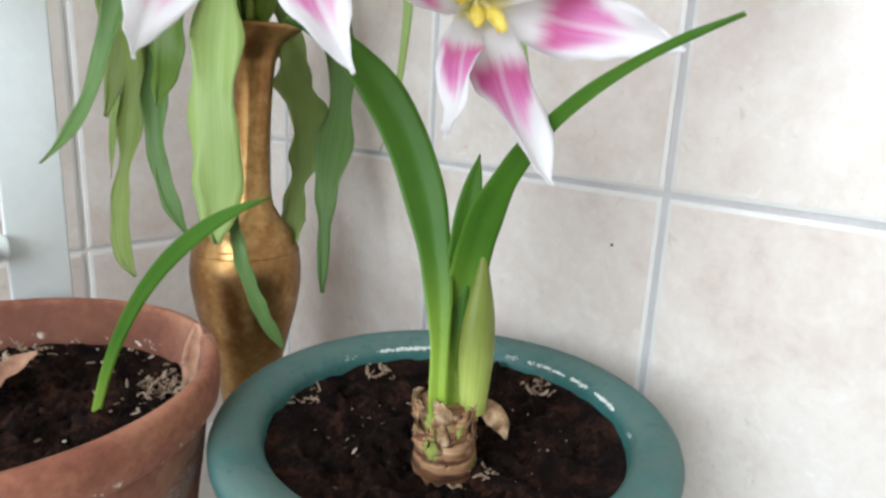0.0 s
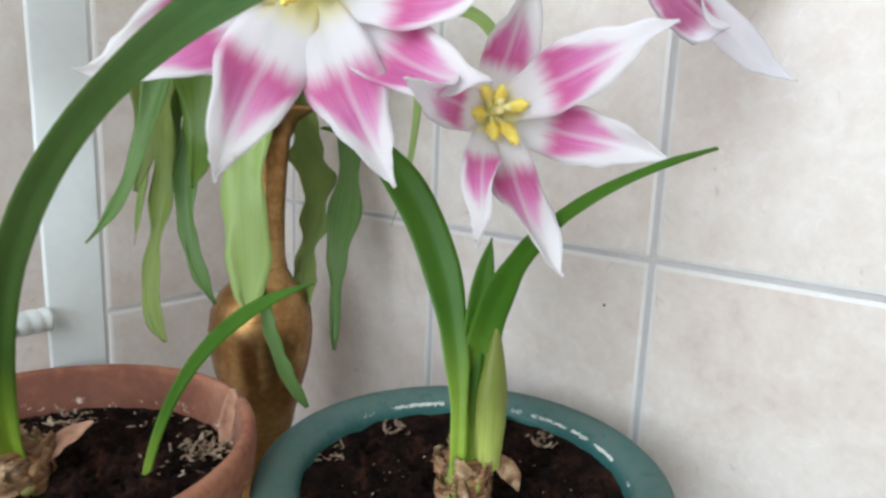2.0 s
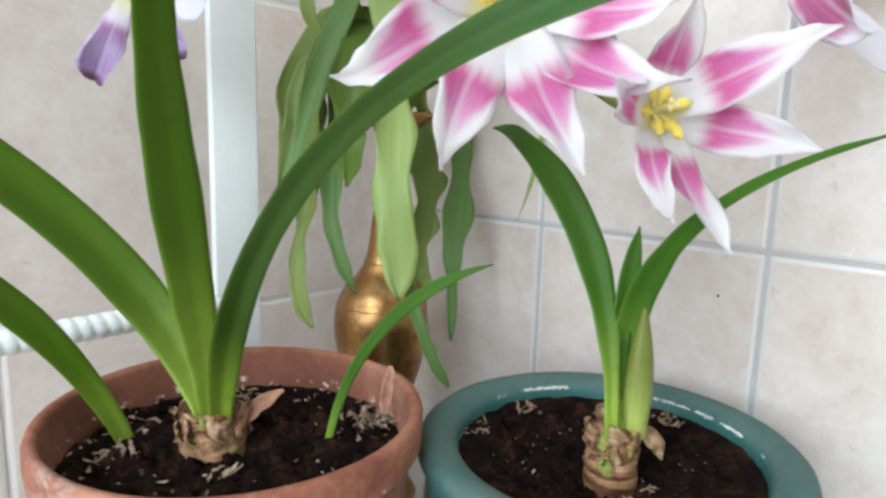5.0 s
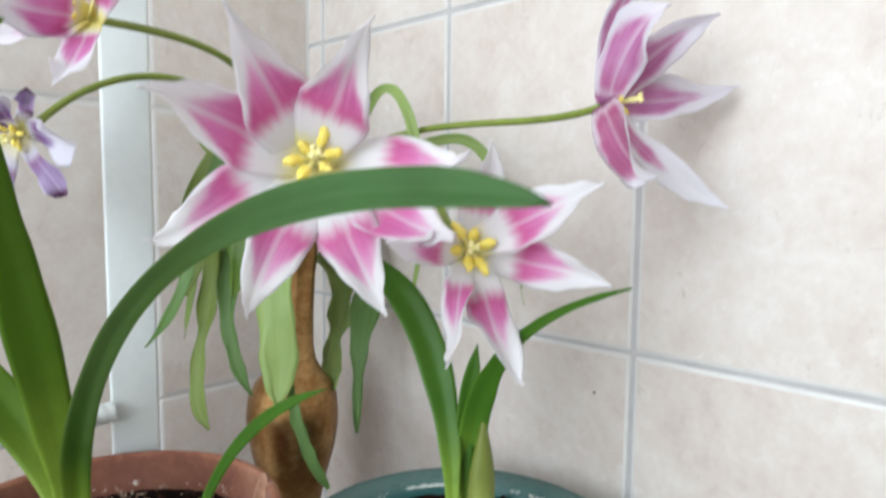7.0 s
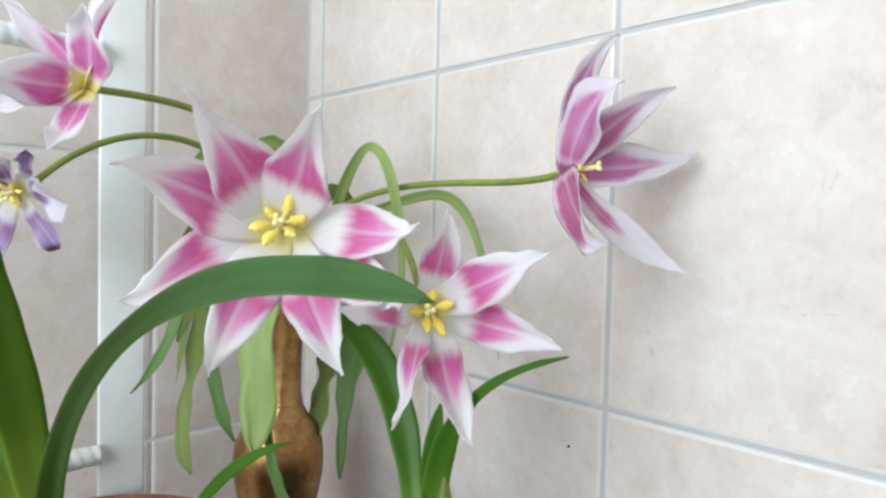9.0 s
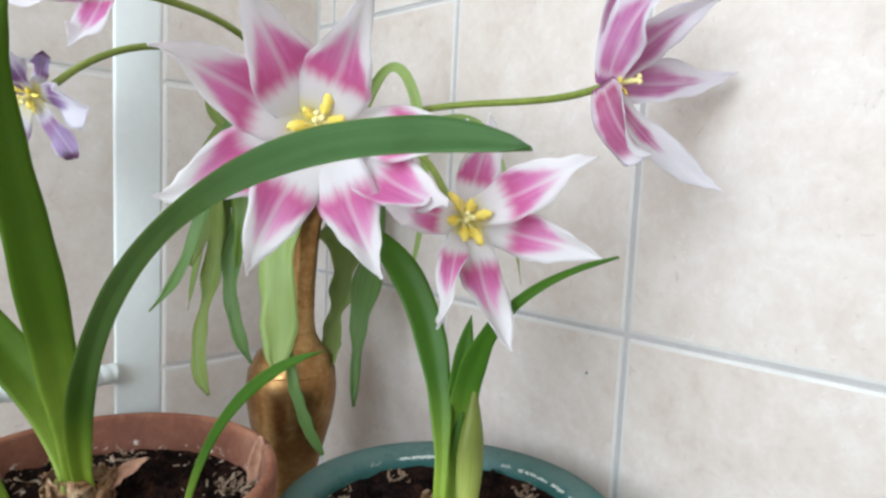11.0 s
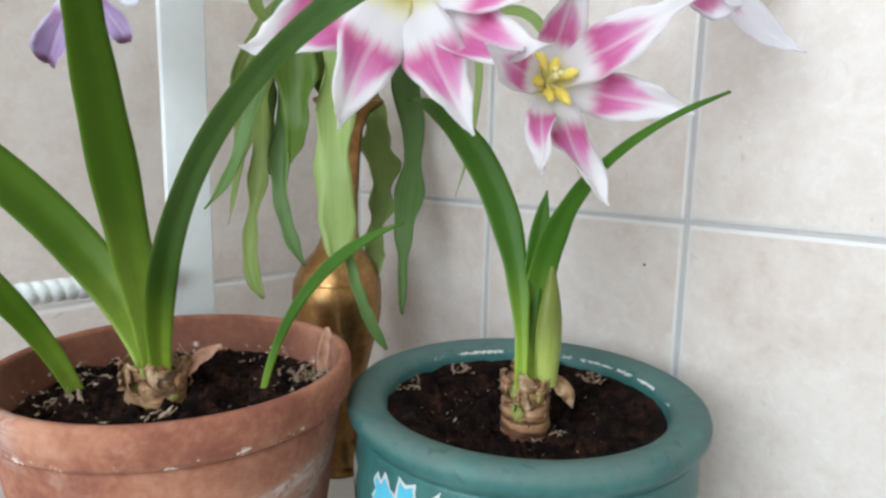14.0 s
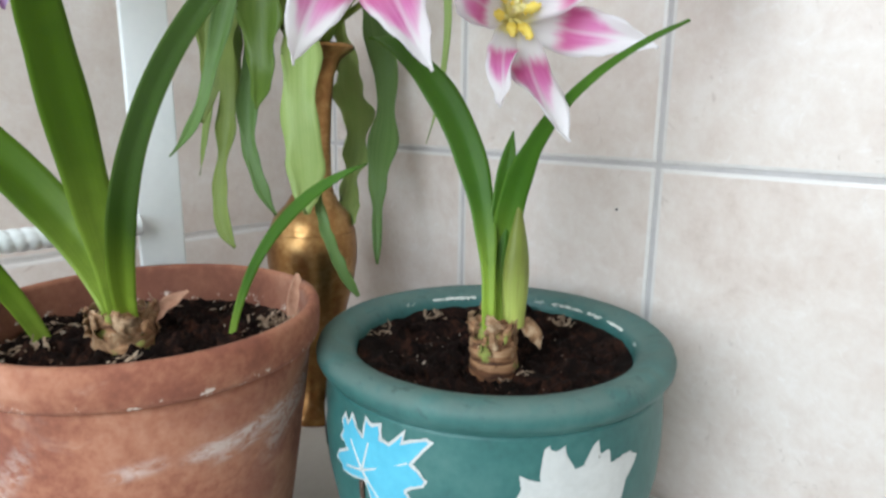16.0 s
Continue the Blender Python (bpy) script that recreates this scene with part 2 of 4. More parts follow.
def crumb_material():
    """Dry bits, each of its own tone from dark brown to pale straw."""
    m, n, l, b = material("dry_crumbs", 0.9)
    g = n.new("ShaderNodeNewGeometry")
    fine = noise_tex(n, l, mapping(n, l), 350.0, 3.0, 0.6)
    f = calc(n, l, "MULTIPLY_ADD", calc(n, l, "SUBTRACT", fine, 0.5), 0.5, g.outputs["Random Per Island"])
    l.new(ramp(n, l, f, [(0.0, (0.035, 0.018, 0.010)), (0.35, (0.13, 0.075, 0.045)), (0.66, (0.28, 0.20, 0.14)), (0.98, (0.60, 0.52, 0.43))]), b.inputs["Base Color"])
    return m


CRUMB = crumb_material()
HUSK_FLAKE = mottled("papery_husk", [(0.32, (0.07, 0.028, 0.012)), (0.5, (0.30, 0.170, 0.085)), (0.68, (0.62, 0.47, 0.31))], 70, 260, 0.8, 0.0, 0.5, 0.001)
def bulb_material():
    """Brown skins in uneven rings, greenish where they have split."""
    m, n, l, b = material("ringed_bulb_skin", 0.75)
    v = mapping(n, l)
    rv = mapping(n, l, (12, 12, 150))
    rings = noise_tex(n, l, rv, 1.0, 4.0, 0.6, 0.8)
    spots = noise_tex(n, l, v, 55.0, 4.0, 0.6)
    col = ramp(n, l, rings, [(0.34, (0.045, 0.016, 0.007)), (0.46, (0.19, 0.080, 0.032)), (0.56, (0.40, 0.22, 0.110)), (0.70, (0.62, 0.45, 0.28))])
    col = mix(n, l, calc(n, l, "MULTIPLY", smooth(n, l, spots, 0.53, 0.62), 0.8), col, (0.24, 0.33, 0.06))
    l.new(col, b.inputs["Base Color"])
    bump(n, l, b, rings, 0.9, 0.002)
    return m


HUSK = bulb_material()
PINK_HUSK = mottled("reddish_husk", [(0.32, (0.30, 0.13, 0.08)), (0.6, (0.52, 0.30, 0.20))], 50, 260, 0.8)
LIME = mottled("lime_crust", [(0.3, (0.55, 0.58, 0.54)), (0.7, (0.80, 0.82, 0.78))], 90, 300, 0.9)
BLUE_PAINT = mottled("turquoise_paint", [(0.3, (0.055, 0.36, 0.52)), (0.7, (0.10, 0.47, 0.63))], 40, 200, 0.5)
CREAM_PAINT = mottled("cream_paint", [(0.3, (0.47, 0.49, 0.48)), (0.7, (0.60, 0.62, 0.61))], 40, 200, 0.55)
BROWN_PAINT = mottled("brown_paint", [(0.3, (0.05, 0.03, 0.02)), (0.7, (0.10, 0.06, 0.04))], 40, 200, 0.6)
AMARYLLIS = strap_leaf_material("amaryllis_green", (0.42, 0.58, 0.09), (0.090, 0.188, 0.008), (0.050, 0.124, 0.005), 0.24, 0.42, 0.40)
# dark rise and paler bend: light and shade mixed into the leaf's colours
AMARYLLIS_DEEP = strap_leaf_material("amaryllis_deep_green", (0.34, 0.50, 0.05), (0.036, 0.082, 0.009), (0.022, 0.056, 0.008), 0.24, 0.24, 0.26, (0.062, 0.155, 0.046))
AMARYLLIS_YOUNG = strap_leaf_material("amaryllis_young_green", (0.40, 0.58, 0.07), (0.066, 0.182, 0.015), (0.034, 0.112, 0.009), 0.24, 0.40, 0.30)
TULIP_LEAF = strap_leaf_material("tulip_leaf_green", (0.19, 0.27, 0.03), (0.34, 0.45, 0.150), (0.22, 0.34, 0.085), 0.50)
TULIP_LEAF_BLUE = strap_leaf_material("tulip_leaf_grey_green", (0.15, 0.22, 0.02), (0.150, 0.265, 0.080), (0.075, 0.160, 0.036), 0.60)
TULIP_LEAF_PALE = strap_leaf_material("tulip_leaf_yellow_green", (0.20, 0.28, 0.04), (0.27, 0.35, 0.090), (0.15, 0.225, 0.045), 0.60)
TULIP_LEAF_MID = strap_leaf_material("tulip_leaf_dark_green", (0.10, 0.16, 0.012), (0.115, 0.195, 0.030), (0.060, 0.120, 0.012), 0.55)
STEM = mottled("stem_green", [(0.3, (0.14, 0.19, 0.025)), (0.7, (0.25, 0.32, 0.055))], 40, 250, 0.5)
BUD_GREEN = strap_leaf_material("bud_green", (0.60, 0.72, 0.18), (0.21, 0.27, 0.050), (0.17, 0.13, 0.05), 0.30, 0.62)
PETAL = petal_material("pink_white_petal", (0.78, 0.280, 0.585), (0.90, 0.885, 0.90), (0.93, 0.88, 0.42), 0.248, 0.565, 0.92, (0.03, 0.16), 0.28)
PETAL_MAUVE = petal_material("mauve_petal", (0.62, 0.26, 0.50), (0.85, 0.82, 0.87), (0.56, 0.20, 0.42), 0.02, 0.78, 0.56, (0.02, 0.06), 0.40, 0.12)
PETAL_ROSE = petal_material("rose_petal", (0.73, 0.27, 0.56), (0.89, 0.865, 0.90), (0.93, 0.86, 0.36), 0.14, 0.58, 0.66, (0.05, 0.18), 0.34)
PETAL_BLUSH = petal_material("white_petal_with_a_pink_streak", (0.66, 0.20, 0.46), (0.88, 0.865, 0.90), (0.62, 0.20, 0.42), 0.02, 0.66, 0.20, (0.02, 0.06), 0.30, 0.0)
PETAL_OUTER = petal_material("dark_mauve_petal_back", (0.58, 0.20, 0.38), (0.87, 0.85, 0.89), (0.50, 0.20, 0.34), 0.01, 0.66, 0.66, (0.01, 0.04), 0.62, 0.0)
PETAL_FADED = petal_material("faded_violet_petal", (0.34, 0.22, 0.47), (0.82, 0.80, 0.87), (0.86, 0.80, 0.36), 0.14, 0.40, 0.74, (0.06, 0.14), 0.28)
PETAL_VIOLET = petal_material("wilted_violet_petal", (0.46, 0.35, 0.58), (0.78, 0.75, 0.84), (0.86, 0.82, 0.60), 0.30, 1.20, 0.74, (0.10, 0.30), 0.95, 0.0, (0.22, 0.10, 0.20))
ANTHER = mottled("yellow_pollen", [(0.3, (0.94, 0.70, 0.06)), (0.7, (0.96, 0.86, 0.26))], 90, 400, 0.8)
PISTIL = mottled("pale_yellow_pistil", [(0.3, (0.88, 0.80, 0.28)), (0.7, (0.94, 0.88, 0.46))], 90, 300, 0.6)
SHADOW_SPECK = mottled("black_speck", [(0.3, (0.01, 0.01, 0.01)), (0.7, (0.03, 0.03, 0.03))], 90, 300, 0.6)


# ---- building helpers ----
def mesh_object(name, bm, mat, soft=True):
    me = bpy.data.meshes.new(name)
    bmesh.ops.recalc_face_normals(bm, faces=bm.faces) if soft != "keep" else None
    bm.to_mesh(me)
    bm.free()
    for m in mat if isinstance(mat, (list, tuple)) else (mat,):
        me.materials.append(m)
    if soft:
        me.shade_smooth()
    return new(name, me)


def part(name, bm, mat, parent, label="", soft=True):
    ob = mesh_object(name, bm, mat, soft)
    ob.parent = parent
    if label:
        tagged(ob, label)
    return ob


def thing(name, at, label, category, group="", kind=""):
    ob = new(name)
    ob.empty_display_size = 0.02
    ob.matrix_world = Matrix.Translation(at)
    bpy.context.view_layer.update()
    return tagged(ob, label, category, group, kind)


def box(bm, lo, hi, bevel=0.0, segments=2):
    v = bmesh.ops.create_cube(bm, size=1.0)["verts"]
    for p in v:
        p.co = Vector([(a + b) / 2 + c * (b - a) for a, b, c in zip(lo, hi, p.co)])
    if bevel:
        edges = list({e for p in v for e in p.link_edges})
        bmesh.ops.bevel(bm, geom=edges, offset=bevel, segments=segments, affect="EDGES", profile=0.7)
    return bm


def lathe(profile, steps=96, wobble=0.0, closed=False, seed=0.0, lean=(0.0, 0.0, 9.0)):
    """Turns a profile of (radius, height) round z."""
    bm = bmesh.new()
    rings = []
    for r, z in profile:
        ring = []
        for k in range(steps):
            a = 2 * math.pi * k / steps
            d = 1 + wobble * noise.noise(Vector((math.cos(a) * 1.5 + seed, math.sin(a) * 1.5, z * 9)))
            up = max(0.0, z - lean[2])
            ring.append(bm.verts.new((r * d * math.cos(a) + lean[0] * up, r * d * math.sin(a) + lean[1] * up, z)))
        rings.append(ring)
    pairs = list(zip(rings, rings[1:])) + ([(rings[-1], rings[0])] if closed else [])
    for a, b in pairs:
        for k in range(steps):
            bm.faces.new((a[k], a[(k + 1) % steps], b[(k + 1) % steps], b[k]))
    return bm


def bezier(points, u):
    p = [Vector(q) for q in points]
    while len(p) > 1:
        p = [a.lerp(b, u) for a, b in zip(p, p[1:])]
    return p[0]


def curve(points, before=(), reach=1.0, count=14):
    """The curve's own stretch as a row of places, with places put before it, and run on past its end by reach."""
    return [Vector(p) for p in before] + [bezier(points, reach * i / count) for i in range(count + 1)]


def spot_on(points, u):
    """A place along a curve: Bezier for few points, else a smooth line through all of them."""
    if len(points) <= 7:
        return bezier(points, u)
    p = [Vector(q) for q in points]
    steps = [(b - a).length for a, b in zip(p, p[1:])]
    want, i = u * sum(steps), 0
    while i < len(steps) - 1 and want > steps[i]:
        want -= steps[i]
        i += 1
    t = min(1.0, want / max(steps[i], 1e-9))
    a, b, c, d = p[max(i - 1, 0)], p[i], p[i + 1], p[min(i + 2, len(p) - 1)]
    return 0.5 * (2 * b + (c - a) * t + (2 * a - 5 * b + 4 * c - d) * t * t + (3 * b - a - 3 * c + d) * t ** 3)


def tube(bm, points, r0, r1, steps=10, rows=24):
    last = None
    up = Vector((0.31, 0.17, 0.93))
    for i in range(rows + 1):
        u = i / rows
        c = spot_on(points, u)
        t = (spot_on(points, min(1, u + 0.01)) - spot_on(points, max(0, u - 0.01))).normalized()
        s = t.cross(up).normalized()
        n = s.cross(t)
        r = r0 + (r1 - r0) * u
        ring = [bm.verts.new(c + r * (math.cos(a) * s + math.sin(a) * n)) for a in (2 * math.pi * k / steps for k in range(steps))]
        if last:
            for k in range(steps):
                bm.faces.new((last[k], last[(k + 1) % steps], ring[(k + 1) % steps], ring[k]))
        else:
            bm.faces.new(ring[::-1])
        last = ring
    bm.faces.new(last)
    return bm


def blade(points, width, face, rows=40, cols=8, fold=0.25, thick=0.0012, shape=None, wave=0.0, waves=3.0, twist=0.0, seed=0.0, rag=0.5, crease=1.6):
    """A leaf or petal along a curve: face is the way its flat side looks, fold its channel, wave its ruffled rims."""
    bm = bmesh.new()
    uvl = bm.loops.layers.uv.new("UVMap")
    shape = shape or (lambda u: min(1.0, 0.55 + 2.2 * u) * (1 - max(0.0, (u - 0.55) / 0.45) ** 2.2))
    sides = []
    spots = {}
    for sgn in (1, -1):
        grid = []
        for i in range(rows + 1):
            u = i / rows
            c = spot_on(points, u)
            t = (spot_on(points, min(1, u + 0.02)) - spot_on(points, max(0, u - 0.02))).normalized()
            f = Vector(face)
            f = Matrix.Rotation(twist * u, 3, t) @ f
            s = t.cross(f)
            s = s.normalized() if s.length > 1e-5 else Vector((1, 0, 0))
            n = s.cross(t).normalized()
            w = max(0.0004, width * shape(u) / 2)
            row = []
            for j in range(cols + 1):
                x = 2 * j / cols - 1
                lift = (fold(u) if callable(fold) else fold) * w * (abs(x) ** crease)
                ruffle = wave * abs(x) ** 2 * math.sin(waves * 2 * math.pi * u + (1.3 if x > 0 else 0.0) + seed) * min(1, 4 * u, 4 * (1 - u))
                rim = wave * rag * noise.noise(Vector((u * 11 + seed, 2.0 * x, 0.3))) * min(1, 5 * u)
                d = thick / 2 * (1 - 0.85 * abs(x) ** 3) * sgn
                v = bm.verts.new(c + s * (x * w + rim * x) + n * (lift + ruffle + d))
                spots[v] = (j / cols, u)
                row.append(v)
            grid.append(row)
        sides.append(grid)
        for i in range(rows):
            for j in range(cols):
                q = (grid[i][j], grid[i][j + 1], grid[i + 1][j + 1], grid[i + 1][j])
                bm.faces.new(q if sgn > 0 else q[::-1])
    a, b = sides
    for i in range(rows):
        bm.faces.new((a[i][0], a[i + 1][0], b[i + 1][0], b[i][0]))
        bm.faces.new((a[i][cols], b[i][cols], b[i + 1][cols], a[i + 1][cols]))
    for j in range(cols):
        bm.faces.new((a[0][j], b[0][j], b[0][j + 1], a[0][j + 1]))
        bm.faces.new((a[rows][j], a[rows][j + 1], b[rows][j + 1], b[rows][j]))
    for f in bm.faces:
        for lp in f.loops:
            lp[uvl].uv = spots[lp.vert]
    return bm


def shifted(points, origin):
    return [tuple(Vector(p) - Vector(origin)) for p in points]


# ---- structure ----
WALL_X, WALL_Y = 0.478, 0.709
BACK_X, BACK_Y = -1.35, -1.45
LOW, HIGH = -0.90, 1.60


def slab(name, lo, hi, mat, label):
    return tagged(mesh_object(name, box(bmesh.new(), lo, hi), mat, False), label, name.split("_")[0], kind="structure")


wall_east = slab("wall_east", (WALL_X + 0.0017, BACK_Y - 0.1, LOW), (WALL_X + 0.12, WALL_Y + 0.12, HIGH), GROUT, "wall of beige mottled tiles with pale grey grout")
wall_north = slab("wall_north", (BACK_X - 0.1, WALL_Y + 0.0017, LOW), (WALL_X + 0.0017, WALL_Y + 0.12, HIGH), GROUT_LIT, "wall of beige mottled tiles behind a white rack")
# south wall, floor and ceiling are unseen, added to close the room
wall_south = slab("wall_south", (BACK_X, BACK_Y - 0.1, LOW), (WALL_X + 0.0017, BACK_Y, HIGH), PLASTER, "unseen plain cream plaster wall added to close the room")
floor = slab("floor", (BACK_X - 0.1, BACK_Y - 0.1, LOW - 0.1), (WALL_X + 0.12, WALL_Y + 0.12, LOW), FLOOR_TILE, "unseen plain grey floor added to close the room")
ceiling = slab("ceiling", (BACK_X - 0.1, BACK_Y - 0.1, HIGH), (WALL_X + 0.12, WALL_Y + 0.12, HIGH + 0.1), PLASTER, "unseen plain cream ceiling added to close the room")

slab("trim_corner", (WALL_X - 0.0012, WALL_Y - 0.0012, LOW), (WALL_X + 0.0030, WALL_Y + 0.0030, HIGH), TILE_EDGE, "pale grout line where the tiled walls meet")


def window_wall():
    """Unseen west wall, added with a real opening for the daylight."""
    y0, y1, z0, z1 = -0.60, 0.62, 0.17, 1.55
    bm = bmesh.new()
    for lo, hi in (((BACK_X - 0.1, BACK_Y, LOW), (BACK_X, y0, HIGH)), ((BACK_X - 0.1, y1, LOW), (BACK_X, WALL_Y + 0.0017, HIGH)),
                   ((BACK_X - 0.1, y0, LOW), (BACK_X, y1, z0)), ((BACK_X - 0.1, y0, z1), (BACK_X, y1, HIGH))):
        box(bm, lo, hi)
    return tagged(mesh_object("wall_west", bm, PLASTER, False), "unseen plain cream wall with a wide window opening", "wall", kind="structure")


wall_west = window_wall()


def table():
    """White board on which the pots stand."""
    bm = box(bmesh.new(), (-0.16, 0.06, -0.022), (0.462, 0.66, 0.0), 0.003)
    ob = thing("table", (0.15, 0.36, LOW), "white painted board table under the flower pots", "table")
    base = Vector((0.15, 0.36, LOW))
    bmesh.ops.translate(bm, vec=-base, verts=bm.verts)
    part("tabletop", bm, SHELF_WHITE, ob)
    for x in (-0.12, 0.42):
        for y in (0.10, 0.62):
            leg = box(bmesh.new(), (x - 0.02, y - 0.02, LOW), (x + 0.02, y + 0.02, -0.022), 0.002)
            bmesh.ops.translate(leg, vec=-base, verts=leg.verts)
            part("leg", leg, SHELF_WHITE, ob)
    return ob


table()


# ---- rack ----
def rack():
    """Flat white upright with ribbed white rails running off it."""
    base = Vector((0.2105, 0.5690, 0.0))
    ob = thing("towel_rack", base, "white enamelled rack with a flat upright and ribbed rails", "rack")
    up = box(bmesh.new(), (-0.0172, -0.004, 0.0), (0.0172, 0.004, 1.2), 0.0014)
    part("upright", up, WHITE_PAINT, ob, "flat white painted upright").rotation_euler = (0, 0, radians(-8))
    far = box(bmesh.new(), (-0.0205, -0.006, 0.0), (0.0205, 0.006, 1.2), 0.0018)
    far_post = part("upright", far, WHITE_PAINT, ob)
    far_post.location = (-0.62, 0.0, 0.0)
    for z in (0.2235, 0.5485, 0.8735):
        bm = bmesh.new()
        steps, turns, r = 14, 70, 0.0082
        rows = turns * 7
        last = None
        for i in range(rows + 1):
            x = -0.0180 - 0.582 * i / rows
            ring = []
            for k in range(steps):
                a = 2 * math.pi * k / steps
                ridge = abs(math.sin((i / 7) * math.pi + a / 2)) ** 0.6
                rr = r * (0.90 + 0.13 * ridge)
                ring.append(bm.verts.new((x, rr * math.cos(a), rr * math.sin(a))))
            if last:
                for k in range(steps):
                    bm.faces.new((last[k], last[(k + 1) % steps], ring[(k + 1) % steps], ring[k]))
            else:
                bm.faces.new(ring)
            last = ring
        rail = part("rail", bm, WHITE_PAINT, ob, "ribbed white spiral rail")
        rail.location = (0, -0.0035, z)
    return ob


rack()


# ---- terracotta pot and its amaryllis ----
def soil_height(x, y, radius, seed, amp, mound):
    far = min(1.0, math.hypot(x, y) / radius)
    z = amp * noise.noise(Vector((x * 60, y * 60, seed))) + amp * 0.7 * noise.noise(Vector((x * 170, y * 170, seed))) + amp * 0.35 * noise.noise(Vector((x * 420, y * 420, seed)))
    return z * (1 - 0.8 * max(0.0, (far - 0.8) / 0.2)) + mound * (1 - far ** 2)


def soil_bed(radius, depth, seed, amp=0.004, mound=0.0):
    bm = bmesh.new()
    rows, steps = 40, 96
    mid = bm.verts.new((0, 0, mound))
    last = None
    for i in range(1, rows + 1):
        r = radius * i / rows
        ring = []
        for k in range(steps):
            a = 2 * math.pi * k / steps
            x, y = r * math.cos(a), r * math.sin(a)
            ring.append(bm.verts.new((x, y, soil_height(x, y, radius, seed, amp, mound))))
        if last:
            for k in range(steps):
                bm.faces.new((last[k], last[(k + 1) % steps], ring[(k + 1) % steps], ring[k]))
        else:
            for k in range(steps):
                bm.faces.new((mid, ring[k], ring[(k + 1) % steps]))
        last = ring
    low = [bm.verts.new((v.co.x, v.co.y, -depth)) for v in last]
    for k in range(steps):
        bm.faces.new((last[k], last[(k + 1) % steps], low[(k + 1) % steps], low[k]))
    return bm


def clods(soil, count, radius, seed, amp, mound):
    """Lumps of peat lying half sunk in the bed, on a few shared meshes."""
    rnd = random.Random(seed * 7 + 1)
    shapes = []
    for k in range(5):
        bm = bmesh.new()
        bmesh.ops.create_icosphere(bm, subdivisions=2, radius=1.0)
        for v in bm.verts:
            v.co *= 1.0 + 0.55 * noise.noise(v.co * 1.7 + Vector((k * 3.1, seed, 0.0)))
        me = bpy.data.meshes.new("clod")
        bm.to_mesh(me)
        bm.free()
        me.materials.append(SOIL)
        shapes.append(me)
    for k in range(count):
        a, r = rnd.uniform(0, 6.283), radius * 0.93 * math.sqrt(rnd.random())
        x, y, size = r * math.cos(a), r * math.sin(a), 0.0017 + 0.0042 * rnd.random() ** 2.2
        ob = new("clod", shapes[k % 5])
        ob.parent = soil
        ob.location = (x, y, soil_height(x, y, radius, seed, amp, mound) + size * 0.15)
        ob.rotation_euler = (rnd.uniform(0, 6), rnd.uniform(0, 6), rnd.uniform(0, 6))
        ob.scale = (size, size * rnd.uniform(0.6, 1.0), size * rnd.uniform(0.5, 0.9))


def crumbs(count, radius, size, seed, ring=0.0):
    """Many small uneven bits strewn over the soil."""
    rnd = random.Random(seed)
    bm = bmesh.new()
    for _ in range(count):
        a = rnd.uniform(0, 2 * math.pi)
        r = radius * (ring + (1 - ring) * math.sqrt(rnd.random()))
        s = size * rnd.uniform(0.4, 1.5)
        v = bmesh.ops.create_icosphere(bm, subdivisions=1, radius=s)["verts"]
        stretch = rnd.choice((0.8, 1.2, 1.8, 2.6, 3.4))
        m = Euler((rnd.uniform(-0.5, 0.5), rnd.uniform(-0.5, 0.5), rnd.uniform(0, 6))).to_matrix()
        for p in v:
            q = m @ Vector((p.co.x * stretch * rnd.uniform(0.7, 1.3), p.co.y * rnd.uniform(0.6, 1.3), p.co.z * 0.6 * rnd.uniform(0.7, 1.4)))
            p.co = q + Vector((r * math.cos(a), r * math.sin(a), 0.002 + s * 0.3))
    return bm


def clay_pot():
    c = Vector((0.1487, 0.460, 0.0))
    ob = thing("terracotta_pot", c, "weathered terracotta pot with a rolled rim and pale lime bloom", "flower pot")
    outer = [(0.074, 0.0), (0.078, 0.002), (0.0835, 0.03), (0.0925, 0.09), (0.0995, 0.14), (0.1020, 0.162), (0.1022, 0.1665), (0.1060, 0.1678),
             (0.1080, 0.171), (0.1088, 0.180), (0.1086, 0.1885), (0.1076, 0.1915), (0.1050, 0.1925), (0.1022, 0.1918), (0.1010, 0.189), (0.1004, 0.182), (0.0990, 0.1765), (0.0978, 0.172), (0.0968, 0.166), (0.0944, 0.15), (0.072, 0.012), (0.0, 0.012)]
    low = [p for p in outer if p[1] <= 0.1668 or p[0] < 0.0945]
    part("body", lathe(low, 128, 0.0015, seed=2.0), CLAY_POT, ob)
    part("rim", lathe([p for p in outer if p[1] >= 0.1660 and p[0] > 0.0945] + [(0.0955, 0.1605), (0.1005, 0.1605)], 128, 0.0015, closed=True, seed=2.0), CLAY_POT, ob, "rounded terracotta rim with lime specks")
    return ob, c


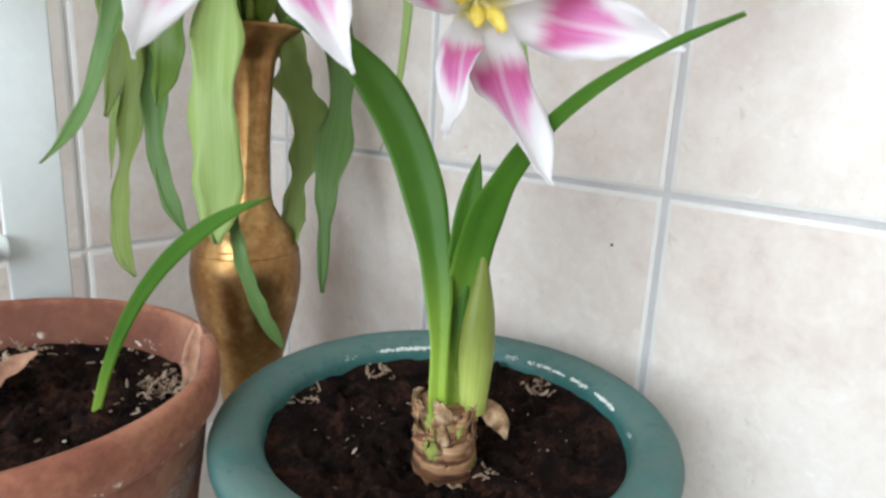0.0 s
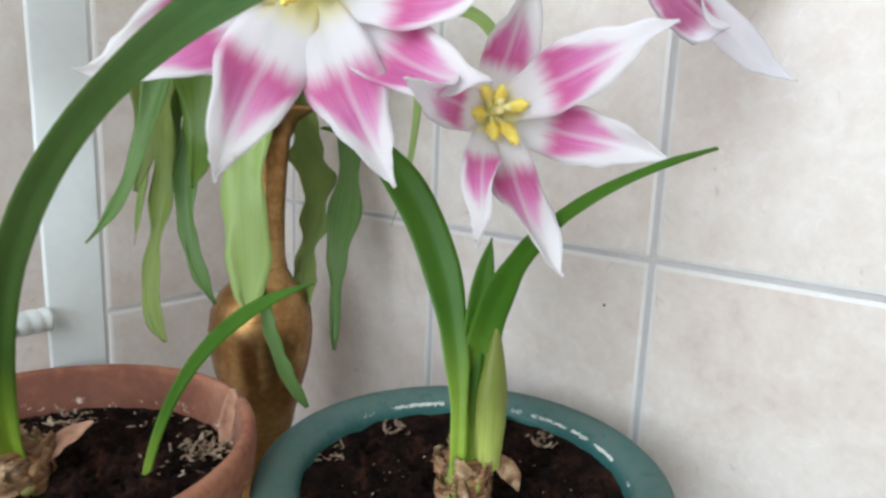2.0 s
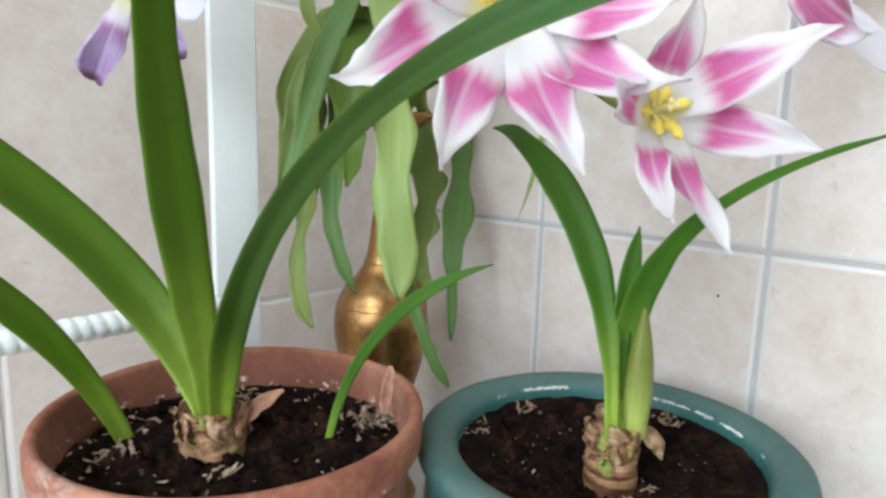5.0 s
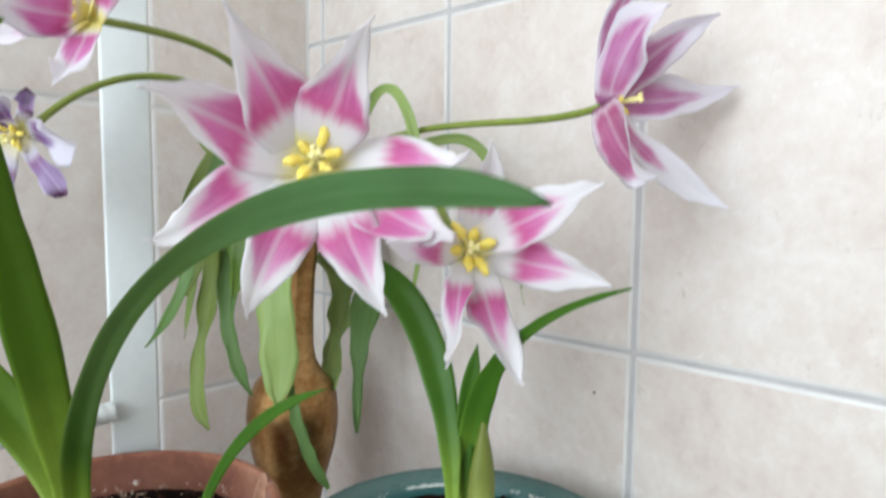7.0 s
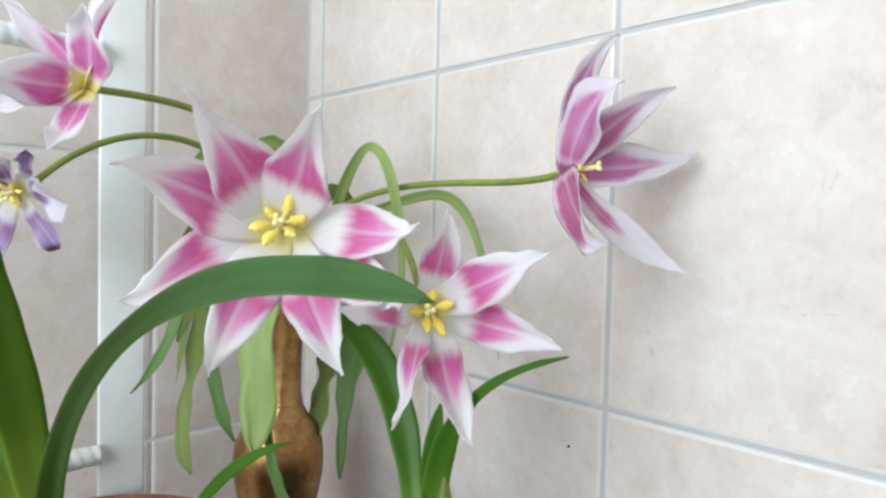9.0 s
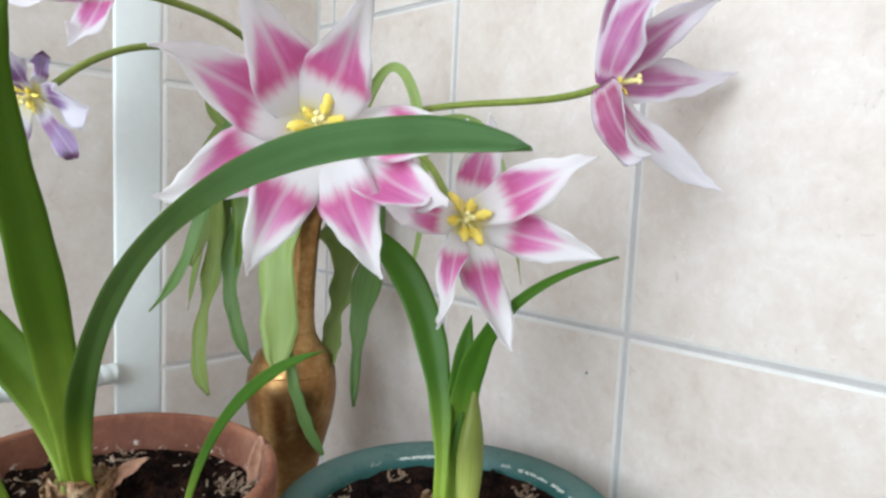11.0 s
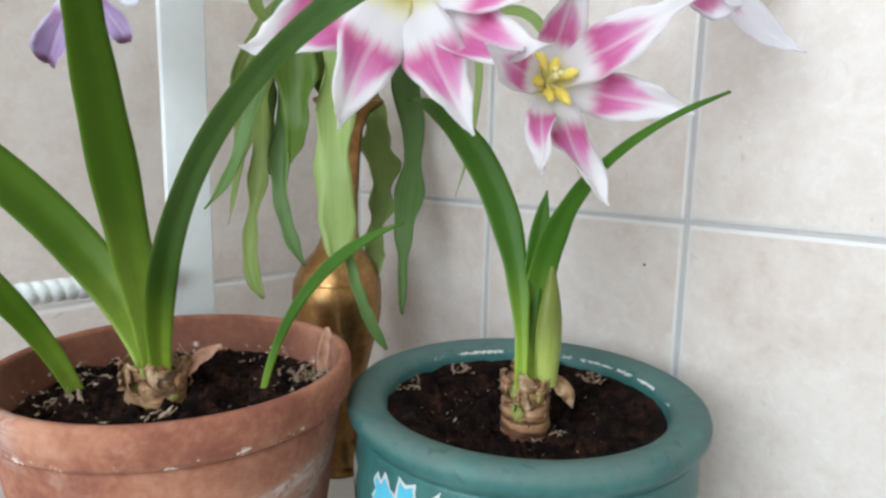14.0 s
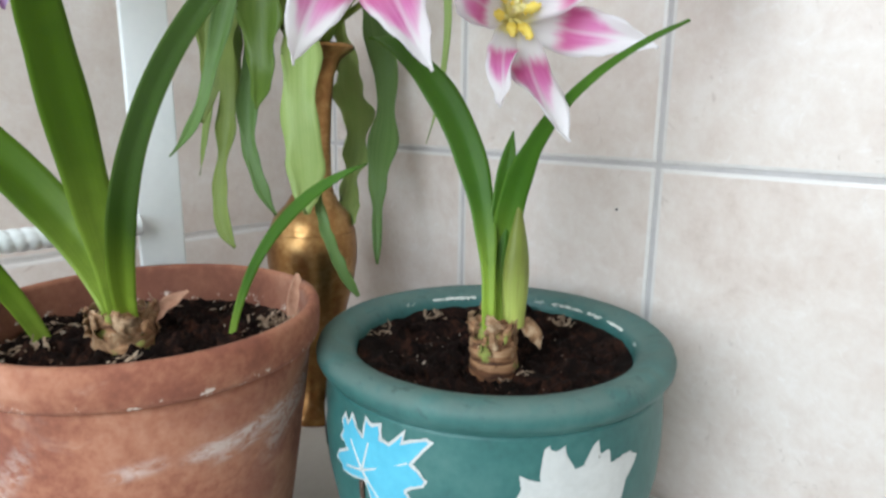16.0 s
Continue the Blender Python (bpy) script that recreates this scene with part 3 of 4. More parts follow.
def clay_pot_material():
    """Fired clay with whitish bloom in drifts and rubbed patches."""
    m, n, l, b = material("bloomed_clay", 0.85)
    v = mapping(n, l)
    a = noise_tex(n, l, v, 14.0, 5.0, 0.6, 0.5)
    g = noise_tex(n, l, v, 190.0, 4.0, 0.6)
    f = calc(n, l, "ADD", calc(n, l, "MULTIPLY", a, 0.7), calc(n, l, "MULTIPLY", g, 0.3))
    col = ramp(n, l, f, [(0.32, (0.150, 0.048, 0.028)), (0.44, (0.240, 0.084, 0.049)), (0.54, (0.330, 0.137, 0.080)), (0.68, (0.418, 0.212, 0.139))])
    damp = calc(n, l, "MULTIPLY", smooth(n, l, noise_tex(n, l, v, 9.0, 4.0, 0.6, 0.8), 0.48, 0.62), smooth(n, l, noise_tex(n, l, v, 34.0, 4.0, 0.6, 0.8), 0.36, 0.56))
    col = mix(n, l, calc(n, l, "MULTIPLY", damp, 0.50), col, (0.190, 0.060, 0.042))
    sv = mapping(n, l, (10, 10, 26))
    drift = noise_tex(n, l, sv, 1.0, 5.0, 0.65, 1.2)
    col = mix(n, l, calc(n, l, "MULTIPLY", smooth(n, l, drift, 0.60, 0.78), 0.38), col, (0.60, 0.50, 0.44))
    big = noise_tex(n, l, v, 7.0, 3.0, 0.5, 0.4)
    smear = calc(n, l, "MULTIPLY", smooth(n, l, big, 0.52, 0.66), smooth(n, l, noise_tex(n, l, mapping(n, l, (30, 30, 70)), 1.0, 4.0, 0.7, 1.5), 0.42, 0.62))
    col = mix(n, l, calc(n, l, "MULTIPLY", smear, 0.35), col, (0.58, 0.52, 0.48))
    sp = n.new("ShaderNodeSeparateXYZ")
    l.new(v, sp.inputs[0])
    ang = calc(n, l, "MULTIPLY", calc(n, l, "ARCTAN2", sp.outputs[1], sp.outputs[0]), 57.2958)
    ragged = noise_tex(n, l, mapping(n, l, (60, 60, 130)), 1.0, 5.0, 0.7, 1.4)
    for a0, a1, z0, z1, thick, much in ((-104, -66, 0.131, 0.1395, 0.0075, 0.62), (-96, -78, 0.125, 0.130, 0.006, 0.40), (-126, -112, 0.128, 0.132, 0.007, 0.45), (-75, -40, 0.120, 0.158, 0.020, 0.35), (-175, -150, 0.10, 0.14, 0.015, 0.35)):
        soft_in = smooth(n, l, ang, a0 - 5, a0 + 5)
        soft_out = calc(n, l, "SUBTRACT", 1.0, smooth(n, l, ang, a1 - 5, a1 + 5))
        mid = calc(n, l, "MULTIPLY_ADD", calc(n, l, "SUBTRACT", ang, a0), (z1 - z0) / (a1 - a0), z0)
        off = calc(n, l, "ABSOLUTE", calc(n, l, "SUBTRACT", sp.outputs[2], mid))
        band = calc(n, l, "SUBTRACT", 1.0, smooth(n, l, off, thick * 0.15, thick))
        wipe = calc(n, l, "MULTIPLY", calc(n, l, "MULTIPLY", soft_in, soft_out), calc(n, l, "MULTIPLY", band, smooth(n, l, ragged, 0.36, 0.60)))
        col = mix(n, l, calc(n, l, "MULTIPLY", wipe, much), col, (0.62, 0.57, 0.54))
    ledge = calc(n, l, "MULTIPLY", smooth(n, l, sp.outputs[2], 0.1665, 0.1685), calc(n, l, "SUBTRACT", 1.0, smooth(n, l, sp.outputs[2], 0.170, 0.174)))
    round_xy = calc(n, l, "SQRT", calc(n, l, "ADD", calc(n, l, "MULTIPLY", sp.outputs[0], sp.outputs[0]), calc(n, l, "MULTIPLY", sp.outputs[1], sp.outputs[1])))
    # inner wall of the rim set to a darker brown
    inner_dark = calc(n, l, "MULTIPLY", calc(n, l, "SUBTRACT", 1.0, smooth(n, l, calc(n, l, "ADD", round_xy, calc(n, l, "MULTIPLY", a, 0.003)), 0.1018, 0.1040)), smooth(n, l, sp.outputs[2], 0.150, 0.165))
    col = mix(n, l, calc(n, l, "MULTIPLY", inner_dark, 0.55), col, (0.170, 0.066, 0.040))
    specks = smooth(n, l, noise_tex(n, l, v, 120.0, 3.0, 0.6), 0.58, 0.66)
    col = mix(n, l, calc(n, l, "MULTIPLY", ledge, specks), col, (0.75, 0.66, 0.58))
    l.new(col, b.inputs["Base Color"])
    bump(n, l, b, g, 0.45, 0.0008)
    return m


CLAY_POT = clay_pot_material()
pot_t, PT = clay_pot()

soil_t = tagged(mesh_object("soil", soil_bed(0.0985, 0.02, 3.0, 0.0095, 0.003), SOIL), "dark crumbly peat in the terracotta pot", "soil")
soil_t.location = (PT.x, PT.y, 0.1645)
clods(soil_t, 110, 0.0985, 3.0, 0.0095, 0.003)
strewn = tagged(mesh_object("soil_crumbs", crumbs(200, 0.092, 0.0009, 11, 0.45), CRUMB, False), "pale dry crumbs strewn on dark peat", "crumbs", kind="stuff")
strewn.location = (PT.x, PT.y, 0.1660)


def shreds(count, spread, seed, long=0.010):
    """Curled strips of dry skin and root lying crosswise in a loose heap."""
    rnd = random.Random(seed)
    bm = bmesh.new()
    for _ in range(count):
        a, r = rnd.uniform(0, 6.283), spread * math.sqrt(rnd.random())
        at = Vector((r * math.cos(a), r * math.sin(a) * 0.8, rnd.uniform(0.0, 0.004) * (1 - r / spread * 0.6)))
        head, lift = rnd.uniform(0, 6.283), rnd.uniform(-0.2, 0.9)
        step = long * rnd.uniform(0.5, 1.3) / 4
        w = rnd.uniform(0.0003, 0.0011)
        bend, curl = rnd.uniform(-0.6, 0.6), rnd.uniform(-0.7, 0.3)
        last = None
        for k in range(5):
            d = Vector((math.cos(head) * math.cos(lift), math.sin(head) * math.cos(lift), math.sin(lift)))
            side = Vector((-math.sin(head), math.cos(head), rnd.uniform(-0.3, 0.3)))
            ww = w * (0.35 if k in (0, 4) else 1.0)
            up = d.cross(side).normalized() * 0.0003
            ring = [bm.verts.new(at + q) for q in (side * ww + up, -side * ww + up, -side * ww - up, side * ww - up)]
            if last:
                for m in range(4):
                    bm.faces.new((last[m], last[(m + 1) % 4], ring[(m + 1) % 4], ring[m]))
            else:
                bm.faces.new(ring)
            last = ring
            at = at + d * step
            head, lift = head + bend, lift + curl
        bm.faces.new(last[::-1])
    return bm


SHRED = mottled("dry_root_skin", [(0.32, (0.10, 0.055, 0.033)), (0.5, (0.30, 0.21, 0.14)), (0.68, (0.58, 0.48, 0.38))], 120, 420, 0.85)
for x, y, z, count, spread, seed in ((0.226, 0.432, 0.1665, 75, 0.019, 17), (0.088, 0.490, 0.1665, 26, 0.015, 18), (0.188, 0.522, 0.1660, 26, 0.015, 19), (0.113, 0.532, 0.1660, 18, 0.012, 20), (0.120, 0.432, 0.1675, 12, 0.009, 21)):
    heap = tagged(mesh_object("root_bits", shreds(count, spread, seed), SHRED, False), "loose heap of pale dry roots and skins", "debris", kind="stuff")
    heap.location = (x, y, z)


def bulb(at, radius, height, seed, label, pale=False):
    """Bulb neck wrapped in torn papery skins."""
    ob = thing("amaryllis_plant", at, label, "plant")
    prof = [(radius * 0.80, -0.012), (radius * 1.04, 0.0), (radius * 1.16, height * 0.22), (radius * 1.08, height * 0.42), (radius * 1.02, height * 0.5), (radius * 1.03, height * 0.6), (radius * 0.92, height * 0.72), (radius * 0.94, height * 0.8), (radius * 0.80, height * 0.97), (radius * 0.6, height), (radius * 0.2, height * 0.95)]
    bm = lathe(prof, 40, 0.12, seed=seed)
    part("bulb", bm, HUSK, ob, "bulb in brown papery skins")
    rnd = random.Random(int(seed * 10))
    for k in range(15):
        a = k / 15 * 4 * math.pi + rnd.uniform(-0.2, 0.2)
        r = radius * rnd.uniform(1.0, 1.08)
        d = Vector((math.cos(a), math.sin(a), 0))
        side = Vector((-d.y, d.x, 0))
        z0 = height * rnd.uniform(0.0, 0.5)
        tip = height * rnd.uniform(0.65, 1.15)
        out = rnd.uniform(1.0, 1.35)
        pts = [d * r + Vector((0, 0, z0)), d * r * 1.06 + Vector((0, 0, (z0 + tip) / 2)), d * r * out * 0.95 + Vector((0, 0, tip)) + side * rnd.uniform(-0.006, 0.006)]
        part("skin", blade(pts, radius * rnd.uniform(0.6, 1.3), tuple(d), 8, 5, -0.35, 0.0007, lambda u: 1 - 0.75 * u ** 2, 0.003, 2.0, rnd.uniform(-0.6, 0.6), k, 1.2), HUSK_FLAKE if (k % 3 == 0) != pale else HUSK, ob)
    for k in range(7):
        a = (k + rnd.uniform(-0.3, 0.3)) / 7 * 2 * math.pi
        d = Vector((math.cos(a), math.sin(a), 0))
        side = Vector((-d.y, d.x, 0))
        z0 = height * rnd.uniform(0.68, 0.85)
        pts = [d * radius * 0.98 + Vector((0, 0, z0)), d * radius * 1.10 + Vector((0, 0, z0 + height * 0.14)) + side * rnd.uniform(-0.003, 0.003), d * radius * rnd.uniform(1.1, 1.5) + Vector((0, 0, z0 + height * rnd.uniform(0.15, 0.34)))]
        part("torn_collar", blade(pts, radius * rnd.uniform(0.7, 1.1), tuple(d), 8, 5, -0.3, 0.0006, lambda u: 1 - 0.6 * u ** 3, 0.003, 2.5, rnd.uniform(-0.5, 0.5), k + 20, 1.5), HUSK_FLAKE, ob)
    return ob


def cut(*stops):
    """A leaf's width in metres along it, from a few stops."""
    def width(u):
        for (a, w), (b, v) in zip(stops, stops[1:]):
            if u <= b:
                t = (u - a) / (b - a)
                return w + (v - w) * t * t * (3 - 2 * t)
        return stops[-1][1]
    return width


def strap(u):
    return min(1.0, 0.55 + 1.3 * u) * (1 - max(0.0, (u - 0.68) / 0.32) ** 2.2)


def arch(u):
    """Width of the bent leaf: half turned on edge where it rises, broad again over its bend."""
    stops = ((0.0, 0.0125), (0.20, 0.0172), (0.40, 0.0136), (0.58, 0.0118), (0.78, 0.0155), (0.90, 0.0138), (1.0, 0.0008))
    for (a, w), (b, v) in zip(stops, stops[1:]):
        if u <= b:
            t = (u - a) / (b - a)
            return w + (v - w) * (t * t * (3 - 2 * t) if b < 1.0 else t * t)
    return stops[-1][1]


BT = Vector((0.1366, 0.469, 0.155))
plant_t = bulb(BT, 0.0168, 0.034, 1.7, "amaryllis with long arching strap leaves in a terracotta pot", True)
for pts, w, face, mat, shp, fold in (
        (curve([(0.1344, 0.4652, 0.1872), (0.1209, 0.4665, 0.2941), (0.0992, 0.4445, 0.3648), (0.0861, 0.4111, 0.4079)], [(0.1355, 0.468, 0.168)], 1.7), 1.0, (-0.15, -0.97, 0.15), AMARYLLIS, cut((0, 0.014), (0.12, 0.0165), (0.28, 0.0240), (0.42, 0.0270), (0.54, 0.0240), (0.66, 0.0190), (0.85, 0.0115), (1, 0.001)), 0.22),
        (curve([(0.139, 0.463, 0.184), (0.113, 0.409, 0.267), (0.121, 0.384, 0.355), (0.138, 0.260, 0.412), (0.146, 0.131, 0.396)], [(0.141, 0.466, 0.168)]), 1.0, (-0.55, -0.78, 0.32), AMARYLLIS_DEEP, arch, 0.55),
        (curve([(0.1346, 0.4669, 0.1871), (0.1350, 0.5123, 0.2401), (0.0829, 0.5455, 0.3117), (0.0176, 0.5461, 0.3524)], [(0.1355, 0.470, 0.168)], 1.25), 0.0290, (-0.40, -0.70, 0.60), AMARYLLIS, strap, 0.50),
        (curve([(0.1070, 0.5094, 0.1532), (0.0906, 0.5091, 0.2079), (0.0546, 0.5171, 0.2635), (0.0115, 0.4971, 0.2913)], [(0.1095, 0.508, 0.132)], 1.3), 0.0175, (-0.45, -0.75, 0.40), AMARYLLIS, lambda u: min(1.0, 0.42 + 1.1 * u), 0.3),
        (curve([(0.1855, 0.4238, 0.1633), (0.1992, 0.4274, 0.2155), (0.2137, 0.3936, 0.2632), (0.2310, 0.3393, 0.2837)], [(0.1825, 0.4235, 0.136)]), 0.0088, (-0.50, -0.72, 0.45), AMARYLLIS_YOUNG, lambda u: (0.35 + 0.9 * u) * (1 - max(0.0, (u - 0.6) / 0.4) ** 2.2), 0.25)):
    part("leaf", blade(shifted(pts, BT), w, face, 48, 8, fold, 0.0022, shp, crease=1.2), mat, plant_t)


def flake(name, pts, width, face, mat, label, category):
    base = Vector(pts[0])
    ob = tagged(mesh_object(name, blade(shifted(pts, base), width, face, 12, 5, 0.5, 0.0008, lambda u: math.sin(math.pi * (0.15 + 0.8 * u)), 0.0015, 2.0), mat), label, category)
    ob.location = base
    return ob


flake("dry_husk", [(0.240, 0.427, 0.156), (0.243, 0.431, 0.178), (0.2465, 0.435, 0.198)], 0.015, (-0.6, -0.7, 0.2), PINK_HUSK, "curled reddish dry bulb husk leaning on the pot rim", "husk")
part("husk", blade(shifted([(0.148, 0.463, 0.176), (0.159, 0.456, 0.190), (0.171, 0.447, 0.198)], BT), 0.010, (-0.4, -0.6, 0.6), 12, 5, 0.5, 0.0008, lambda u: math.sin(math.pi * (0.15 + 0.8 * u)), 0.0015, 2.0), PINK_HUSK, plant_t, "pinkish dry husk peeling off the bulb")

# ---- green pot and its amaryllis ----
def green_pot():
    c = Vector((0.3187, 0.3110, 0.0))
    ob = thing("glazed_pot", c, "round green glazed pot with painted maple leaves", "flower pot")
    prof = [(0.076, 0.0), (0.081, 0.003), (0.094, 0.022), (0.1073, 0.055), (0.1131, 0.085), (0.1144, 0.104), (0.1144, 0.12), (0.1135, 0.135), (0.1127, 0.145), (0.1129, 0.148), (0.1146, 0.15), (0.1174, 0.153),
            (0.1194, 0.1568), (0.1196, 0.1605), (0.1182, 0.1645), (0.1152, 0.1672), (0.1103, 0.168), (0.1052, 0.1672), (0.0985, 0.1648), (0.0957, 0.1622), (0.0942, 0.1595), (0.0934, 0.156), (0.0927, 0.15), (0.092, 0.138), (0.075, 0.012), (0.0, 0.012)]
    part("body", lathe([p for p in prof if p[1] < 0.1482 and (p[0] > 0.1 or p[1] < 0.14)], 144, 0.002, seed=5.0), GLAZE, ob)
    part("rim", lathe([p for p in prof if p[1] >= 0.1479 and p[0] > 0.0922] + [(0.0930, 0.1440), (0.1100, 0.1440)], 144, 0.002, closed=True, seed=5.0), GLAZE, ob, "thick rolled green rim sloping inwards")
    return ob, c, prof


pot_g, PG, GPROF = green_pot()


def pot_radius(z):
    for (r0, z0), (r1, z1) in zip(GPROF[:9], GPROF[1:10]):
        if z0 <= z <= z1:
            return r0 + (r1 - r0) * (z - z0) / (z1 - z0)
    return GPROF[0][0]


# outlines of the painted leaves in millimetres from the foot of the blade
BLUE_LEAF = [(2, -7), (-4, -8), (-13, -10), (-22, -11), (-24, -7), (-31, -6), (-27, 1), (-16, 7), (-21, 10), (-25, 11), (-21, 17), (-23, 23), (-19, 29), (-15, 25), (-11, 32), (-6, 25), (-1, 22), (1, 34), (7, 31), (14, 34),
             (15, 25), (20, 24), (26, 30), (31, 35), (30, 28), (37, 31), (44, 33), (48, 31), (42, 24), (36, 16), (41, 13), (45, 8), (43, 4), (36, 1), (33, -1), (36, -9), (37, -24), (24, -20), (14, -30), (6, -18)]
CREAM_LEAF = [(-32, 0), (-30, 6), (-31, 13), (-25, 10), (-20, 9), (-20, 16), (-18, 27), (-15, 29), (-12, 25), (-6, 28), (-4, 20), (0, 14), (5, 15), (11, 25), (15, 28), (16, 19), (22, 21), (23, 12), (33, 14), (40, 14), (46, 10), (42, 4), (36, -3), (34, -12),
              (34, -22), (20, -28), (12, -44), (0, -34), (-14, -42), (-18, -28), (-34, -26), (-26, -12)]


def on_pot(x, y, ang, z, lift):
    """A point of a flat drawing wrapped on the pot's side."""
    zz = min(0.1470, max(0.004, z + y))
    r = pot_radius(zz) + lift
    a = ang + x / 0.113
    return Vector((r * math.cos(a), r * math.sin(a), zz))


def shrunk(outline, by):
    """The outline drawn in by a border's width."""
    out, n = [], len(outline)
    area = sum(a[0] * b[1] - b[0] * a[1] for a, b in zip(outline, outline[1:] + outline[:1]))
    turn = 1 if area > 0 else -1
    for i in range(n):
        p, q, r = Vector(outline[i - 1]), Vector(outline[i]), Vector(outline[(i + 1) % n])
        e, f = (q - p).normalized(), (r - q).normalized()
        m = Vector((-e.y - f.y, e.x + f.x)) * turn
        m = m.normalized() if m.length > 0.05 else -(e - f).normalized()
        k = by / max(0.45, abs(m.dot(Vector((-e.y, e.x)))))
        out.append(q + m * k)
    return out


def painted_leaf(ang, z, outline, fill, label, veins, stalk, size=0.001):
    """A leaf painted on the pot: cream border, filled inside, with veins from the foot of the blade."""
    def sheet(points, lift):
        bm = bmesh.new()
        v = [bm.verts.new((p[0] * size, p[1] * size, 0.0)) for p in points]
        edges = [bm.edges.new((v[i], v[(i + 1) % len(v)])) for i in range(len(v))]
        bmesh.ops.triangle_fill(bm, edges=edges, use_beauty=True)
        for _ in range(2):
            bmesh.ops.subdivide_edges(bm, edges=list(bm.edges), cuts=1, use_grid_fill=True)
        for p in bm.verts:
            wob = 0.0011 * noise.noise(Vector((p.co.x * 330, p.co.y * 330, ang)))
            p.co = on_pot(p.co.x + wob, p.co.y + wob, ang, z, lift)
        return bm
    leaf = part("painted_leaf", sheet(outline, 0.0005), CREAM_PAINT, pot_g, "cream outline of the painted leaf")
    part("leaf_fill", sheet(shrunk(outline, 1.7), 0.0009), fill, leaf, label)
    for dx, dy in veins:
        bm = bmesh.new()
        tube(bm, [on_pot(dx * size * u, dy * size * u, ang, z, 0.0008) for u in (0.0, 0.5, 1.0)], 0.0009 if stalk else 0.0006, 0.0006 if stalk else 0.0003, 6, 8)
        part("vein", bm, CREAM_PAINT, leaf)
    if stalk:
        bm = bmesh.new()
        tube(bm, [on_pot(x * size, y * size, ang, z, 0.0014) for x, y in ((0, -7), (-2, -22), (2, -40))], 0.0018, 0.0012, 6, 8)
        part("stalk", bm, BROWN_PAINT, leaf, "brown painted stalk")


painted_leaf(radians(177.6), 0.1098, BLUE_LEAF, BLUE_PAINT, "turquoise painted maple leaf", ((5, 19), (-11, 15), (33, 16), (-16, -4), (14, -14)), True)
painted_leaf(radians(-119), 0.1136, CREAM_LEAF, CREAM_PAINT, "cream painted maple leaf", (), False)
painted_leaf(radians(128), 0.1150, CREAM_LEAF, CREAM_PAINT, "cream painted maple leaf", (), False)


def lime_dash(a0, a1, count, seed):
    """Lime crust in uneven clumps along the rim's inner edge."""
    rnd = random.Random(seed)
    bm = bmesh.new()
    for i in range(count):
        deg = a0 + (a1 - a0) * (i + rnd.uniform(-0.6, 0.6)) / count
        a = radians(deg)
        thick = 0.5 + 0.9 * noise.noise(Vector((deg * 0.9, seed, 0.4)))
        if thick < rnd.random() * 0.45:
            continue
        r = 0.0953 + rnd.gauss(0.0, 0.00035) + 0.0005 * noise.noise(Vector((deg * 0.5, seed, 2.0)))
        v = bmesh.ops.create_icosphere(bm, subdivisions=1, radius=rnd.uniform(0.0003, 0.0007) * (0.6 + 0.5 * thick))["verts"]
        for p in v:
            p.co = Vector((p.co.x * rnd.uniform(1.0, 1.7), p.co.y * rnd.uniform(1.0, 1.7), p.co.z * 0.6)) + Vector((r * math.cos(a), r * math.sin(a), 0.1616 + 1.3 * (r - 0.0952)))
    return bm


for a0, a1, count, seed in ((46, 70, 300, 4), (79, 84, 12, 5), (12, 17, 14, 6), (-9, 8, 150, 7), (-21, -12, 85, 8), (-38, -25, 160, 9), (-55, -52, 9, 10)):
    part("lime_crust", lime_dash(a0, a1, count, seed), LIME, pot_g, "white lime crust along the rim", False)
soil_g = tagged(mesh_object("soil", soil_bed(0.0938, 0.03, 8.0, 0.0095, -0.0125), SOIL), "dark brown peat in the green pot", "soil")
soil_g.location = (PG.x, PG.y, 0.1550)
clods(soil_g, 110, 0.0938, 8.0, 0.0095, -0.0125)
strewn_g = tagged(mesh_object("soil_crumbs", crumbs(170, 0.088, 0.00045, 23, 0.2), CRUMB, False), "few pale crumbs strewn on dark peat", "crumbs", kind="stuff")
strewn_g.location = (PG.x, PG.y, 0.1462)
for x, y, z, count, spread, seed in ((0.288, 0.392, 0.1530, 16, 0.011, 31), (0.398, 0.306, 0.1535, 20, 0.014, 33), (0.345, 0.390, 0.1530, 12, 0.013, 35), (0.262, 0.243, 0.1515, 10, 0.010, 36), (0.305, 0.283, 0.1465, 16, 0.017, 37)):
    bits = tagged(mesh_object("husk_bits", shreds(count, spread, seed, 0.007), SHRED, False), "pale husk bits lying on dark peat", "debris", kind="stuff")
    bits.location = (x, y, z)

BG = Vector((0.3045, 0.2995, 0.139))
plant_g = bulb(BG, 0.0142, 0.044, 4.1, "young amaryllis with a green flower bud in a green pot")
